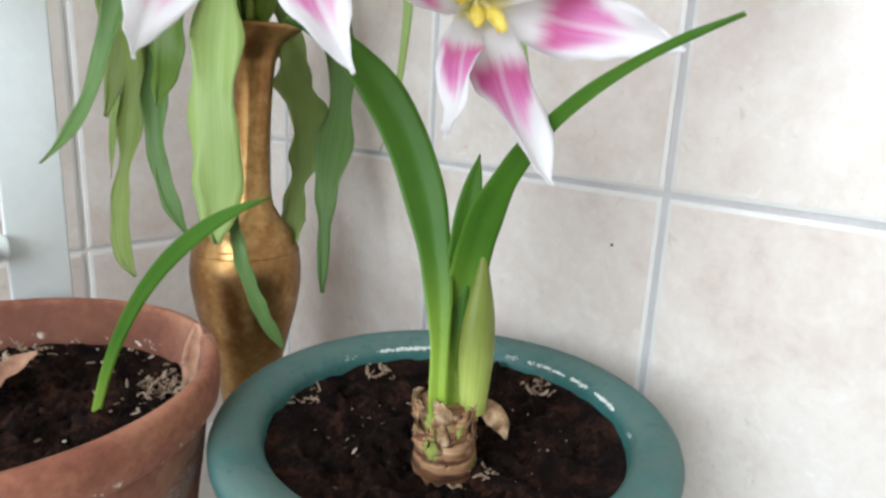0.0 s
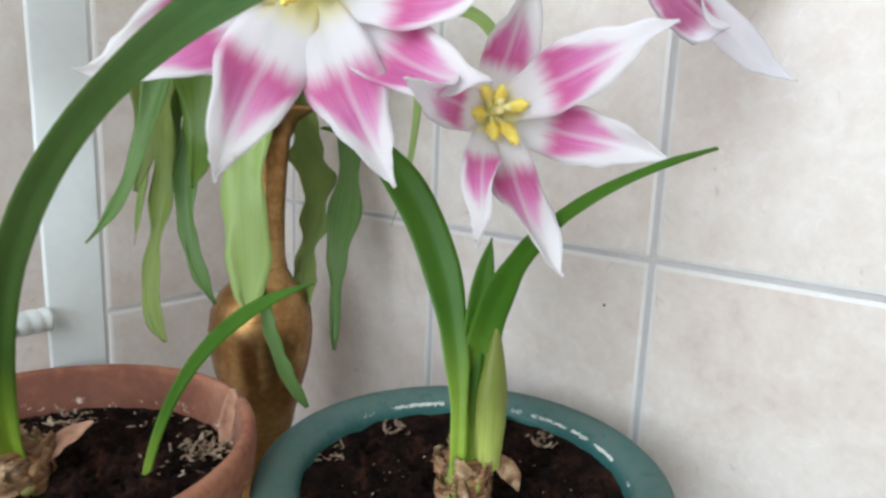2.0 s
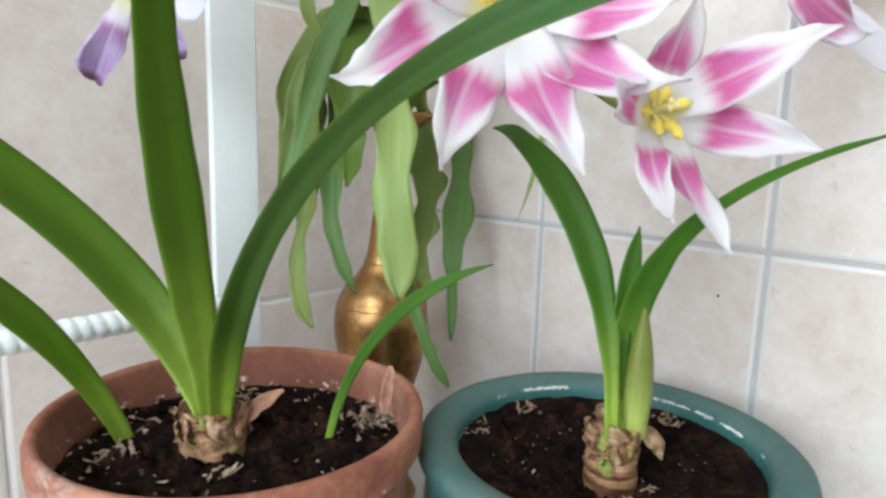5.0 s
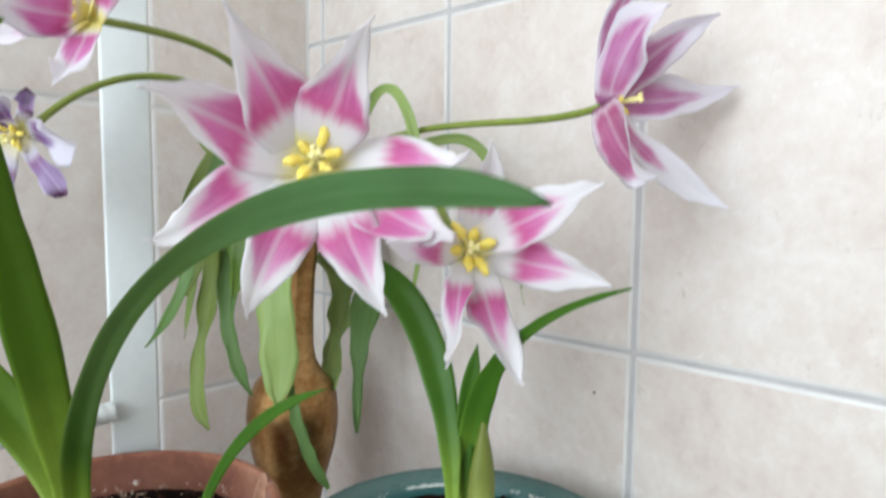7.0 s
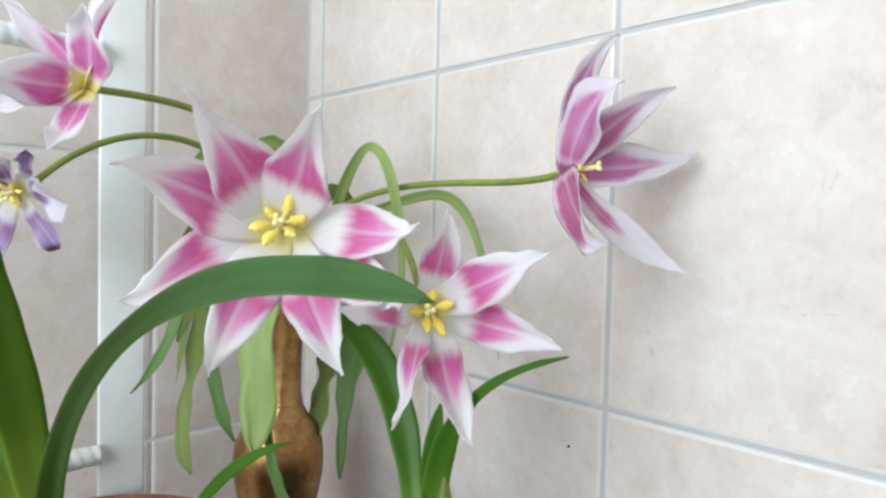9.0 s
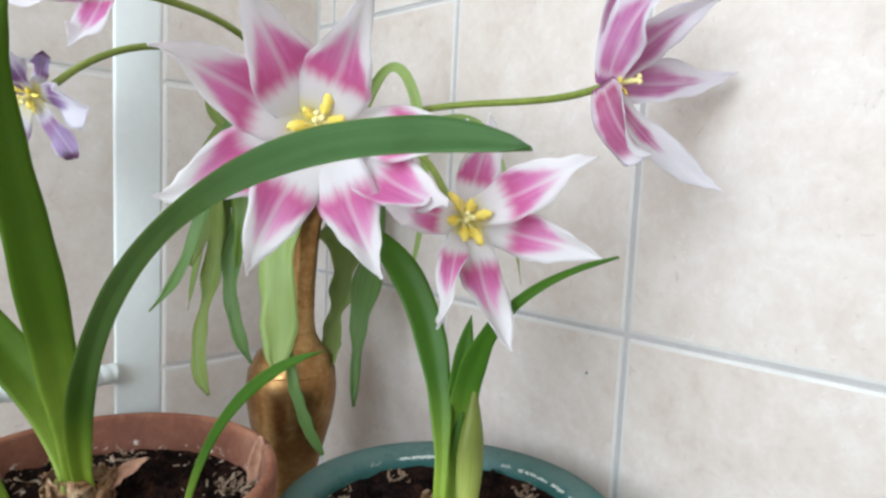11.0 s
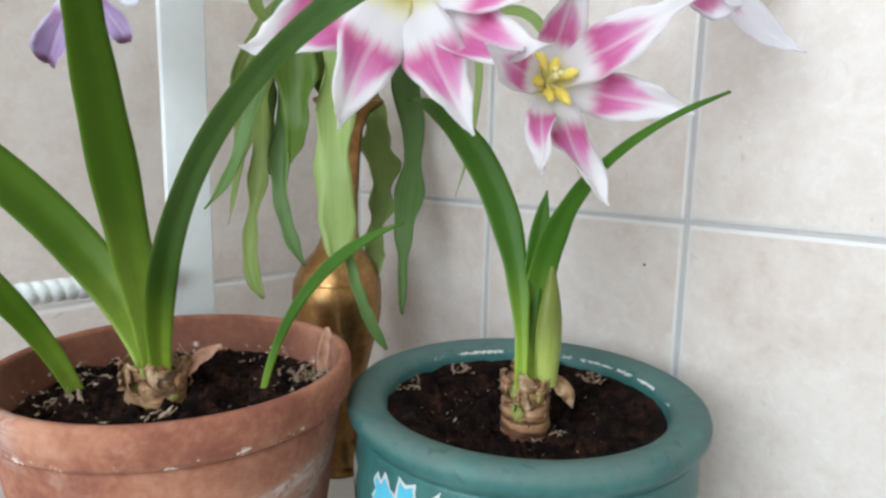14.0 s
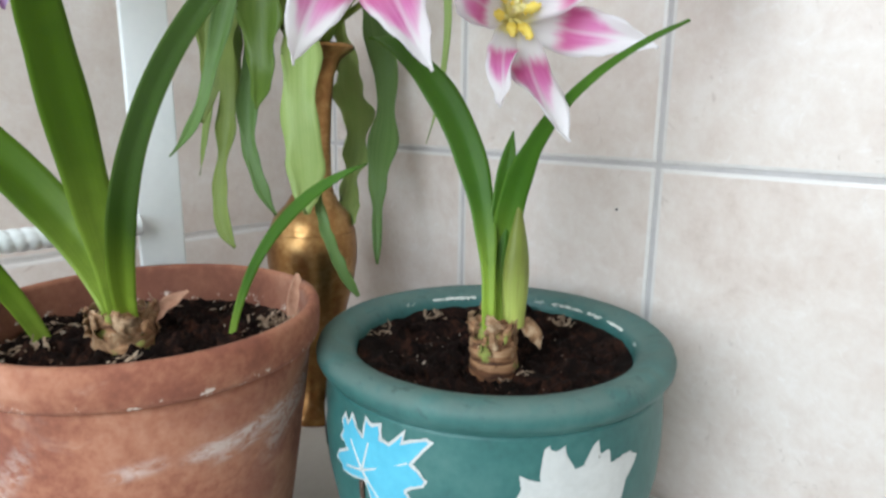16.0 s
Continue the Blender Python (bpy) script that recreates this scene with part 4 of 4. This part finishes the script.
for pts, w, face, mat, shp, fold in (
        (curve([(0.2922, 0.2956, 0.1868), (0.3176, 0.3128, 0.3026), (0.3232, 0.3888, 0.3546), (0.2516, 0.3585, 0.3563)], [(0.2955, 0.2960, 0.172)]), 1.0, (-0.60, -0.70, 0.30), AMARYLLIS_YOUNG, cut((0, 0.0080), (0.15, 0.0088), (0.32, 0.0150), (0.5, 0.0215), (0.68, 0.0220), (0.86, 0.0140), (1, 0.001)), 0.4),
        (curve([(0.3055, 0.2953, 0.1845), (0.3329, 0.3202, 0.2568), (0.2923, 0.2713, 0.3246), (0.2820, 0.1779, 0.3555)], [(0.3040, 0.2960, 0.172)]), 1.0, (-0.60, -0.62, 0.45), AMARYLLIS_YOUNG, cut((0, 0.0085), (0.15, 0.0120), (0.30, 0.0180), (0.42, 0.0165), (0.56, 0.0105), (0.72, 0.0062), (0.92, 0.0036), (1, 0.001)), 0.35),
        ([(0.3045, 0.3005, 0.176), (0.313, 0.308, 0.248), (0.3200, 0.3005, 0.302)], 0.0128, (-0.65, -0.70, 0.10), AMARYLLIS_YOUNG, strap, 0.4)):
    part("leaf", blade(shifted(pts, BG), w, face, 44, 8, fold, 0.0024, shp, crease=1.25), mat, plant_g)

part("husk", blade(shifted([(0.3150, 0.2880, 0.181), (0.3240, 0.2810, 0.174), (0.3270, 0.2780, 0.160)], BG), 0.011, (-0.6, -0.7, 0.3), 12, 5, 0.5, 0.0008, lambda u: math.sin(math.pi * (0.2 + 0.78 * u)), 0.0015, 2.0), HUSK_FLAKE, plant_g, "pale papery husk peeling off the bulb")


def flower_bud():
    """Pointed sheath on a thick scape."""
    a, b = Vector((0.3118, 0.2895, 0.177)) - BG, Vector((0.3165, 0.2912, 0.2592)) - BG
    prof = [(0.0078, 0.0), (0.0080, 0.05), (0.0088, 0.15), (0.0097, 0.30), (0.0098, 0.42), (0.0090, 0.55), (0.0071, 0.68), (0.0047, 0.80), (0.0028, 0.89), (0.0016, 0.95), (0.0004, 1.0)]
    bm = bmesh.new()
    uvl = bm.loops.layers.uv.new("UVMap")
    rings, spots = [], {}
    for r, h in prof:
        c = a.lerp(b, h)
        ring = []
        for k in range(24):
            t = 2 * math.pi * k / 24
            v = bm.verts.new(c + Vector((r * math.cos(t), r * 0.8 * math.sin(t), 0)))
            spots[v] = (k / 24, h)
            ring.append(v)
        rings.append(ring)
    for p, q in zip(rings, rings[1:]):
        for k in range(24):
            bm.faces.new((p[k], p[(k + 1) % 24], q[(k + 1) % 24], q[k]))
    for f in bm.faces:
        for lp in f.loops:
            lp[uvl].uv = spots[lp.vert]
    part("flower_bud", bm, BUD_GREEN, plant_g, "closed green flower bud with a brownish tip")


flower_bud()

# ---- brass vase ----
LEANING = (0.045, -0.050, 0.19)


def vase():
    c = Vector((0.3640, 0.5760, 0.0))
    ob = thing("brass_vase", c, "tall narrow-necked engraved brass vase of tulips", "vase")
    prof = [(0.0359, 0.0), (0.0369, 0.0034), (0.0327, 0.0103), (0.0253, 0.0189), (0.0216, 0.0343), (0.0227, 0.0601), (0.0264, 0.0858), (0.0332, 0.1154), (0.0406, 0.1428), (0.0441, 0.1639), (0.0447, 0.1787), (0.043, 0.1945), (0.0364, 0.2114),
            (0.0264, 0.2219), (0.02, 0.2325), (0.0171, 0.2462), (0.015, 0.281), (0.0146, 0.3179), (0.0158, 0.3443), (0.0211, 0.3591), (0.0327, 0.3685), (0.0343, 0.3707), (0.0329, 0.3726), (0.0211, 0.3664), (0.0132, 0.3496), (0.0124, 0.2441), (0.0, 0.2441)]
    body = part("body", lathe(prof, 96, lean=LEANING), BRASS, ob)
    for z, r in ((0.1955, 0.0423), (0.2003, 0.0402), (0.2346, 0.0194)):
        ring = [(r + 0.0008 * math.cos(t), z + 0.0008 * math.sin(t)) for t in (2 * math.pi * k / 8 for k in range(8))]
        part("engraved_band", lathe(ring, 96, closed=True, lean=LEANING), BRASS, body)
    return ob, c


brass, PV = vase()
# ---- tulips ----
def lance(u):
    return math.sin(math.pi * min(1.0, 0.18 + 0.84 * u)) ** 0.8 if u < 0.98 else 0.05


def tulip(stem, centre, axis, tips, mat, label, width=0.034, belly=0.30, stamen=1.0, seed=0.0, leaves=(), faces=(), form=None, twists=(), lifts=(-3.0, 4.5) * 4, mats={}):
    """One cut tulip: a stem out of the vase, petals from the flower's heart to their tips, stamens, leaves on the stem."""
    base = Vector(stem[0])
    ob = thing("tulip", base, label, "tulip", "tulips in the brass vase")
    bm = bmesh.new()
    tube(bm, shifted(stem, base), 0.0030, 0.0026, 10, 32)
    part("stem", bm, STEM, ob)
    ax = Vector(axis).normalized()
    heart = Vector(centre) + ax * (0.005 if stamen > 1.1 else 0.0)
    grown = 1.0 if stamen >= 1.0 else 0.62
    for k, tip in enumerate(tips):
        tip, w, mid = (Vector(tip[:3]), tip[3] if len(tip) > 3 else width, tip[4] if len(tip) > 4 else belly)
        turn = twists[k] if twists else 0.35 * math.sin(seed + k * 2.1)
        d = tip - heart
        flat = d - ax * d.dot(ax)
        length = d.length
        along = d.dot(ax)
        p1 = heart + flat * (0.30 + 0.40 * mid) + ax * along * (0.25 - 0.15 * mid)
        p2 = heart + flat * (0.72 + 0.25 * mid) + ax * along * (0.70 - 0.10 * mid)
        lift = 0.001 * lifts[k]
        bow = ax.cross(flat).normalized() * length * 0.09 * math.sin(seed * 1.3 + k * 2.4)
        pts = [heart - ax * (0.0042 - 0.33 * lift), p1 + ax * lift, p2 + bow + ax * lift, tip]
        fc = Vector(faces[k]) if faces and faces[k] else ax * flat.length - flat.normalized() * along
        bmp = blade(shifted(pts, base), w, tuple(fc), 30, 10, petal_fold, 0.0010, form or petal_shape, 0.0034, 1.2 + 0.3 * (k % 3), turn, seed + k * 1.7, 0.5, 1.2)
        part("petal", bmp, mats.get(k, mat), ob)
    s = Vector((0.3, 0.2, 1.0)).cross(ax).normalized()
    n = ax.cross(s)
    if stamen:
        bm = bmesh.new()
        pist = [heart - base, heart - base + ax * 0.010 * stamen, heart - base + ax * 0.018 * stamen]
        tube(bm, pist, 0.0020, 0.0017, 10, 8)
        for k in range(3):
            a = 2 * math.pi * k / 3
            q = pist[2] + (s * math.cos(a) + n * math.sin(a)) * 0.0022
            v = bmesh.ops.create_icosphere(bm, subdivisions=2, radius=0.0017)["verts"]
            for p in v:
                p.co = p.co + q
        part("pistil", bm, PISTIL, ob, "pale yellow pistil")
        for k in range(6):
            a = 2 * math.pi * (k + 0.3) / 6 + 0.18 * math.sin(4.1 * k + seed)
            d = s * math.cos(a) + n * math.sin(a)
            o = heart - base
            h = grown * (1.05 + 0.25 * math.sin(2.3 * k + seed))
            bm = bmesh.new()
            tube(bm, [o + d * 0.002, o + d * 0.004 * h + ax * 0.004 * h, o + d * 0.006 * h + ax * 0.007 * h], 0.0017 * grown, 0.0010 * grown, 7, 6)
            st = part("stamen", bm, PISTIL, ob)
            side = 0.0012 * math.sin(3.7 * k + seed) * d.cross(ax)
            pts = [o + d * 0.0050 * h + ax * 0.0060 * h, o + d * 0.0085 * h + ax * 0.0105 * h + side, o + d * 0.0138 * h + ax * 0.0100 * h + side * 1.6]
            part("anther", blade(pts, 0.0060 * grown, tuple(ax - d * 0.3), 8, 5, -0.35, 0.0013, lambda u: math.sin(math.pi * (0.16 + 0.80 * u)) ** 0.5, 0.0011, 2.6, 0.6 * math.sin(k + seed), k + seed, 1.6), ANTHER, st, "yellow pollen-covered anther")
    for pts, w, face, m, shp, fold, wv, tw in leaves:
        part("leaf", blade(shifted(pts, base), w, face, 60, 8, fold, 0.0011, shp, wv, 3.2, tw, w * 100, 1.5), m, ob)
    return ob


def petal_shape(u):
    """Broad overlapping foot that sweeps in to a long slender tip."""
    if u < 0.33:
        return 0.50 + 0.50 * math.sin(math.pi * u / 0.66)
    t = (u - 0.33) / 0.67
    return max(0.012, max(0.0, 1 - t) ** 1.22 * (1 + 0.06 * math.sin(math.pi * t)))


def broad_shape(u):
    """Broad petal, widest before its middle, with a short point."""
    if u < 0.42:
        return 0.45 + 0.55 * math.sin(math.pi * u / 0.84)
    t = (u - 0.42) / 0.58
    return max(0.012, max(0.0, 1 - t) ** 0.95 * (1 + 0.15 * math.sin(math.pi * t)))


def petal_fold(u):
    """Shallow at the heart, channelled towards the tip."""
    return 0.10 + 1.25 * max(0.0, u - 0.30)


def blunt_shape(u):
    """Shrivelled petal with a rounded end."""
    return (0.35 + 1.1 * u) if u < 0.6 else max(0.06, math.sqrt(max(0.0, 1 - ((u - 0.6) / 0.41) ** 2)))


FRONT = (-0.62, -0.72, 0.25)
tulip([(0.370, 0.571, 0.300), (0.352, 0.545, 0.52), (0.290, 0.440, 0.475), (0.222, 0.340, 0.4145)], (0.2195, 0.3340, 0.4145), (-0.55, -0.80, 0.12), [
    (0.1446, 0.290, 0.475, 0.041), (0.187, 0.2466, 0.4695, 0.040), (0.2425, 0.2415, 0.4178, 0.033, 1.2), (0.2285, 0.239, 0.3755, 0.033, 1.35), (0.2310, 0.2870, 0.3343, 0.034),
    (0.1722, 0.3247, 0.3352, 0.036), (0.1375, 0.3580, 0.3740, 0.039), (0.1255, 0.3310, 0.4418, 0.042)],
    PETAL, "fully open tulip of pink flamed white pointed petals", 0.035, 0.72, 1.2, 0.0, (
    ([(0.367, 0.567, 0.360), (0.352, 0.545, 0.430), (0.334, 0.522, 0.470), (0.315, 0.505, 0.476), (0.308, 0.499, 0.456), (0.305, 0.495, 0.417), (0.300, 0.490, 0.387), (0.293, 0.485, 0.354), (0.284, 0.475, 0.313), (0.279, 0.465, 0.274), (0.269, 0.450, 0.237)], 1.0, FRONT, TULIP_LEAF, cut((0, 0.008), (0.25, 0.020), (0.38, 0.036), (0.48, 0.040), (0.56, 0.033), (0.63, 0.025), (0.72, 0.028), (0.82, 0.032), (0.9, 0.030), (0.95, 0.020), (1, 0.003)), 0.16, 0.0055, 0.0),
    ([bezier([(0.319, 0.510, 0.418), (0.303, 0.480, 0.349), (0.270, 0.470, 0.278), (0.274, 0.443, 0.196), (0.310, 0.417, 0.152)], 0.54 + 0.36 * i / 9) for i in range(10)], 1.0, FRONT, TULIP_LEAF_BLUE, cut((0, 0.004), (0.3, 0.008), (0.6, 0.0095), (0.85, 0.009), (1, 0.003)), 0.3, 0.001, 0.0),
    (curve([(0.309, 0.560, 0.411), (0.295, 0.555, 0.363), (0.277, 0.548, 0.316), (0.271, 0.541, 0.267), (0.287, 0.519, 0.226)], [(0.366, 0.574, 0.360), (0.340, 0.564, 0.415), (0.319, 0.558, 0.424)]), 1.0, FRONT, TULIP_LEAF_BLUE, cut((0, 0.007), (0.3, 0.018), (0.5, 0.018), (0.8, 0.0155), (0.9, 0.012), (1, 0.002)), 0.35, 0.003, 0.2)),
    lifts=(-3.0, 4.5, 1.0, -5.0, 3.5, 4.5, -3.0, 2.5))
tulip(curve([(0.375, 0.552, 0.384), (0.405, 0.430, 0.470), (0.345, 0.36, 0.37), (0.2950, 0.2890, 0.3655)], [(0.369, 0.570, 0.300), (0.372, 0.567, 0.350)]), (0.2930, 0.2865, 0.3660), (-0.66, -0.72, 0.10), [
    (0.2830, 0.2620, 0.4265, 0.024), (0.3010, 0.2035, 0.4037, 0.028), (0.3250, 0.2111, 0.3485, 0.027), (0.2763, 0.2325, 0.2995, 0.026), (0.2265, 0.2405, 0.3168, 0.018), (0.2080, 0.2620, 0.3750, 0.023)],
    PETAL, "open tulip of pink flamed white twisting petals", 0.031, 0.45, 1.2, 3.0, (
    (curve([(0.374, 0.504, 0.422), (0.386, 0.461, 0.533), (0.352, 0.397, 0.491), (0.390, 0.392, 0.394), (0.380, 0.434, 0.286)], [(0.369, 0.564, 0.360), (0.371, 0.538, 0.390)]), 0.0095, FRONT, TULIP_LEAF, lance, 0.4, 0.001, 0.5),
    (curve([(0.364, 0.533, 0.412), (0.426, 0.442, 0.422), (0.438, 0.399, 0.501), (0.434, 0.373, 0.417), (0.432, 0.346, 0.307)], [(0.370, 0.565, 0.360)]), 0.0100, FRONT, TULIP_LEAF, lance, 0.4, 0.001, 0.5)),
    form=broad_shape, twists=(0.3, -0.5, 0.35, -0.6, 1.6, -0.9))
tulip(curve([(0.368, 0.562, 0.394), (0.384, 0.449, 0.480), (0.416, 0.348, 0.439), (0.376, 0.247, 0.453)], [(0.364, 0.571, 0.300), (0.365, 0.569, 0.360)]), (0.377, 0.243, 0.4545), (0.53, -0.84, 0.15), [
    (0.424, 0.2405, 0.552, 0.022, 0.7), (0.4250, 0.1985, 0.5100, 0.025, 0.5), (0.466, 0.199, 0.4710, 0.031, 0.15), (0.4230, 0.1850, 0.3900, 0.021, 0.6), (0.350, 0.1990, 0.4080, 0.036, 0.9), (0.374, 0.2060, 0.5060, 0.033, 1.0)],
    PETAL_MAUVE, "half open mauve and white tulip on a long bent stem", 0.030, 0.1, 0.95, 5.0, (
    (curve([(0.393, 0.554, 0.362), (0.428, 0.589, 0.320), (0.462, 0.585, 0.271), (0.416, 0.604, 0.226), (0.391, 0.542, 0.203)], [(0.372, 0.574, 0.360), (0.380, 0.566, 0.395), (0.382, 0.551, 0.388)]), 1.0, (-0.75, -0.65, 0.1), TULIP_LEAF, cut((0, 0.008), (0.33, 0.020), (0.42, 0.032), (0.52, 0.037), (0.65, 0.026), (0.73, 0.020), (0.84, 0.025), (0.95, 0.020), (1, 0.004)), 0.3, 0.007, 0.0),
    ([(0.372, 0.571, 0.360), (0.390, 0.560, 0.430), (0.420, 0.565, 0.446), (0.444, 0.565, 0.402), (0.446, 0.556, 0.350), (0.438, 0.546, 0.305), (0.421, 0.535, 0.270), (0.408, 0.525, 0.238), (0.398, 0.517, 0.200), (0.394, 0.512, 0.166)], 1.0, FRONT, TULIP_LEAF_BLUE, cut((0, 0.010), (0.3, 0.024), (0.42, 0.028), (0.60, 0.023), (0.72, 0.029), (0.80, 0.021), (0.88, 0.011), (0.95, 0.007), (1, 0.002)), 0.2, 0.0035, 0.1)),
    ((-0.6, -0.75, 0.1), (-0.7, -0.6, 0.15), (-0.75, -0.55, 0.2), (-0.7, -0.5, 0.45), (-0.85, -0.35, -0.35), (-0.85, -0.4, 0.3)), form=broad_shape, twists=(0.5, 0.4, -0.3, 0.5, 1.1, -0.5), mats={3: PETAL_BLUSH, 4: PETAL_OUTER})
tulip(curve([(0.366, 0.570, 0.395), (0.316, 0.532, 0.507), (0.252, 0.488, 0.506), (0.157, 0.479, 0.502)], [(0.362, 0.574, 0.300), (0.364, 0.572, 0.360)]), (0.153, 0.477, 0.502), (-0.86, 0.10, 0.20), [
    (0.144, 0.438, 0.545, 0.033, 0.35), (0.183, 0.4625, 0.578, 0.036, 0.3), (0.129, 0.458, 0.456, 0.025, 0.5), (0.094, 0.460, 0.500, 0.034, 0.3), (0.113, 0.500, 0.556, 0.034, 0.5), (0.107, 0.505, 0.484, 0.030, 0.3)],
    PETAL_ROSE, "open pink and white tulip leaning towards the rack", 0.032, 0.2, 0.9, 7.0, (
    (curve([(0.299, 0.529, 0.468), (0.254, 0.548, 0.399), (0.261, 0.547, 0.317), (0.206, 0.533, 0.278)], [(0.363, 0.572, 0.360), (0.346, 0.556, 0.420), (0.320, 0.533, 0.470)]), 1.0, FRONT, TULIP_LEAF_BLUE, cut((0, 0.008), (0.35, 0.017), (0.57, 0.020), (0.74, 0.0145), (0.9, 0.0095), (1, 0.001)), 0.35, 0.002, 0.2),
    (curve([(0.276, 0.558, 0.380), (0.274, 0.582, 0.337), (0.299, 0.565, 0.293), (0.247, 0.582, 0.246), (0.257, 0.536, 0.200)], [(0.362, 0.575, 0.360), (0.315, 0.553, 0.415), (0.290, 0.556, 0.410)]), 1.0, FRONT, TULIP_LEAF_PALE, cut((0, 0.007), (0.35, 0.018), (0.43, 0.019), (0.56, 0.017), (0.65, 0.018), (0.74, 0.012), (0.83, 0.0165), (0.89, 0.0135), (0.95, 0.012), (1, 0.002)), 0.35, 0.003, 0.3),
    ([(0.364, 0.572, 0.360), (0.343, 0.557, 0.400), (0.306, 0.538, 0.440), (0.288, 0.539, 0.459), (0.282, 0.544, 0.470), (0.276, 0.549, 0.474), (0.270, 0.553, 0.468), (0.267, 0.556, 0.455), (0.268, 0.555, 0.439), (0.274, 0.550, 0.427), (0.281, 0.545, 0.416)], 1.0, FRONT, TULIP_LEAF_PALE, cut((0, 0.006), (0.4, 0.010), (0.85, 0.012), (1, 0.003)), 0.3, 0.001, 0.0)),
    ((-0.75, -0.60, 0.10), None, (-0.75, -0.50, 0.35), None, None, None), form=broad_shape)
tulip(curve([(0.368, 0.569, 0.394), (0.309, 0.550, 0.496), (0.213, 0.557, 0.514), (0.139, 0.534, 0.439)], [(0.360, 0.574, 0.300), (0.364, 0.572, 0.360)]), (0.130, 0.540, 0.434), (-0.60, -0.60, -0.40), [
    (0.147, 0.480, 0.425, 0.029, 0.3), (0.153, 0.526, 0.393, 0.017, 0.3), (0.131, 0.5165, 0.461, 0.013, 0.4), (0.1186, 0.5716, 0.379, 0.022, 0.3), (0.098, 0.545, 0.440, 0.020, 0.3), (0.100, 0.510, 0.468, 0.018, 0.3)],
    PETAL_FADED, "faded violet tulip with shrivelled drooping petals", 0.018, 0.1, 0.8, 9.0, (
    (curve([(0.285, 0.601, 0.385), (0.285, 0.606, 0.333), (0.285, 0.627, 0.288), (0.294, 0.660, 0.248)], [(0.362, 0.577, 0.360), (0.318, 0.570, 0.405), (0.295, 0.592, 0.410)]), 0.012, FRONT, TULIP_LEAF, lance, 0.4, 0.001, 0.2),
    ([(0.363, 0.575, 0.360), (0.336, 0.565, 0.415), (0.322, 0.575, 0.440), (0.313, 0.583, 0.443), (0.302, 0.592, 0.430), (0.295, 0.597, 0.416), (0.287, 0.602, 0.388), (0.286, 0.603, 0.349), (0.281, 0.607, 0.325), (0.275, 0.611, 0.300)], 1.0, FRONT, TULIP_LEAF_PALE, cut((0, 0.008), (0.4, 0.022), (0.6, 0.029), (0.8, 0.026), (1, 0.003)), 0.3, 0.003, 0.2),
    ([(0.362, 0.571, 0.360), (0.345, 0.558, 0.415), (0.318, 0.540, 0.438), (0.296, 0.526, 0.428), (0.282, 0.517, 0.402), (0.281, 0.518, 0.372), (0.278, 0.515, 0.344), (0.271, 0.508, 0.328), (0.2615, 0.500, 0.3137)], 1.0, FRONT, TULIP_LEAF_MID, cut((0, 0.008), (0.35, 0.020), (0.52, 0.032), (0.68, 0.034), (0.82, 0.026), (0.93, 0.014), (1, 0.002)), 0.35, 0.004, 0.25),
    ([(0.363, 0.576, 0.360), (0.340, 0.568, 0.412), (0.312, 0.566, 0.432), (0.292, 0.568, 0.415), (0.285, 0.571, 0.388), (0.290, 0.576, 0.362), (0.295, 0.581, 0.338), (0.2963, 0.585, 0.3003)], 1.0, FRONT, TULIP_LEAF_MID, cut((0, 0.007), (0.35, 0.018), (0.55, 0.024), (0.75, 0.017), (0.88, 0.009), (1, 0.002)), 0.4, 0.003, 0.3)), form=blunt_shape, mats={1: PETAL_VIOLET, 2: PETAL_VIOLET, 3: PETAL_VIOLET})


# ---- wall tiles ----
def tiles(wall, axis, across, rows):
    """Single glazed tiles with rounded rims, proud of the grout; equal sizes share one mesh."""
    gap, made = 0.0034, {}
    for a0, a1 in zip(across, across[1:]):
        for z0, z1 in zip(rows, rows[1:]):
            w, h = round(a1 - a0 - gap, 4), round(z1 - z0 - gap, 4)
            if (w, h) not in made:
                bm = box(bmesh.new(), (-w / 2, 0.0, -h / 2), (w / 2, 0.009, h / 2), 0.0034, 2)
                me = bpy.data.meshes.new("tile")
                bm.to_mesh(me)
                bm.free()
                me.materials.append(TILE)
                me.materials.append(TILE_EDGE)
                # bevel faces get the lightened colour that stands for their highlight
                for poly in me.polygons:
                    poly.material_index = 0 if poly.normal.y < -0.995 else 1
                made[w, h] = me
            ob = new("tile", made[w, h])
            c, z = (a0 + a1) / 2, (z0 + z1) / 2
            ob.matrix_world = pose(WALL_X, c, z, 0, 0, -90) if axis == "x" else pose(c, WALL_Y, z)
            ob.parent = wall


tiles(wall_east, "x", [WALL_Y + 0.0016, 0.6794, 0.4764, 0.2734, 0.0704, -0.1326, -0.3356, -0.5386, -0.7416, -0.9446, -1.1476, -1.3506, BACK_Y][::-1], [-0.624, -0.325, -0.026, 0.2726, 0.5710, 0.8700, 1.169, 1.468])
tiles(wall_north, "y", [-1.3362, -1.1332, -0.9302, -0.7272, -0.5242, -0.3212, -0.1182, 0.0848, 0.2878, WALL_X + 0.0016], [-0.7262, -0.425, -0.1238, 0.178, 0.4797, 0.7815, 1.083, 1.385])
spot = tagged(mesh_object("speck", lathe([(0.0, 0.0), (0.0012, 0.0001), (0.0008, 0.0007), (0.0, 0.0009)], 12), SHADOW_SPECK), "tiny dark speck on a beige tile", "speck")
spot.matrix_world = pose(WALL_X, 0.3063, 0.2339, 0, -90, 0)
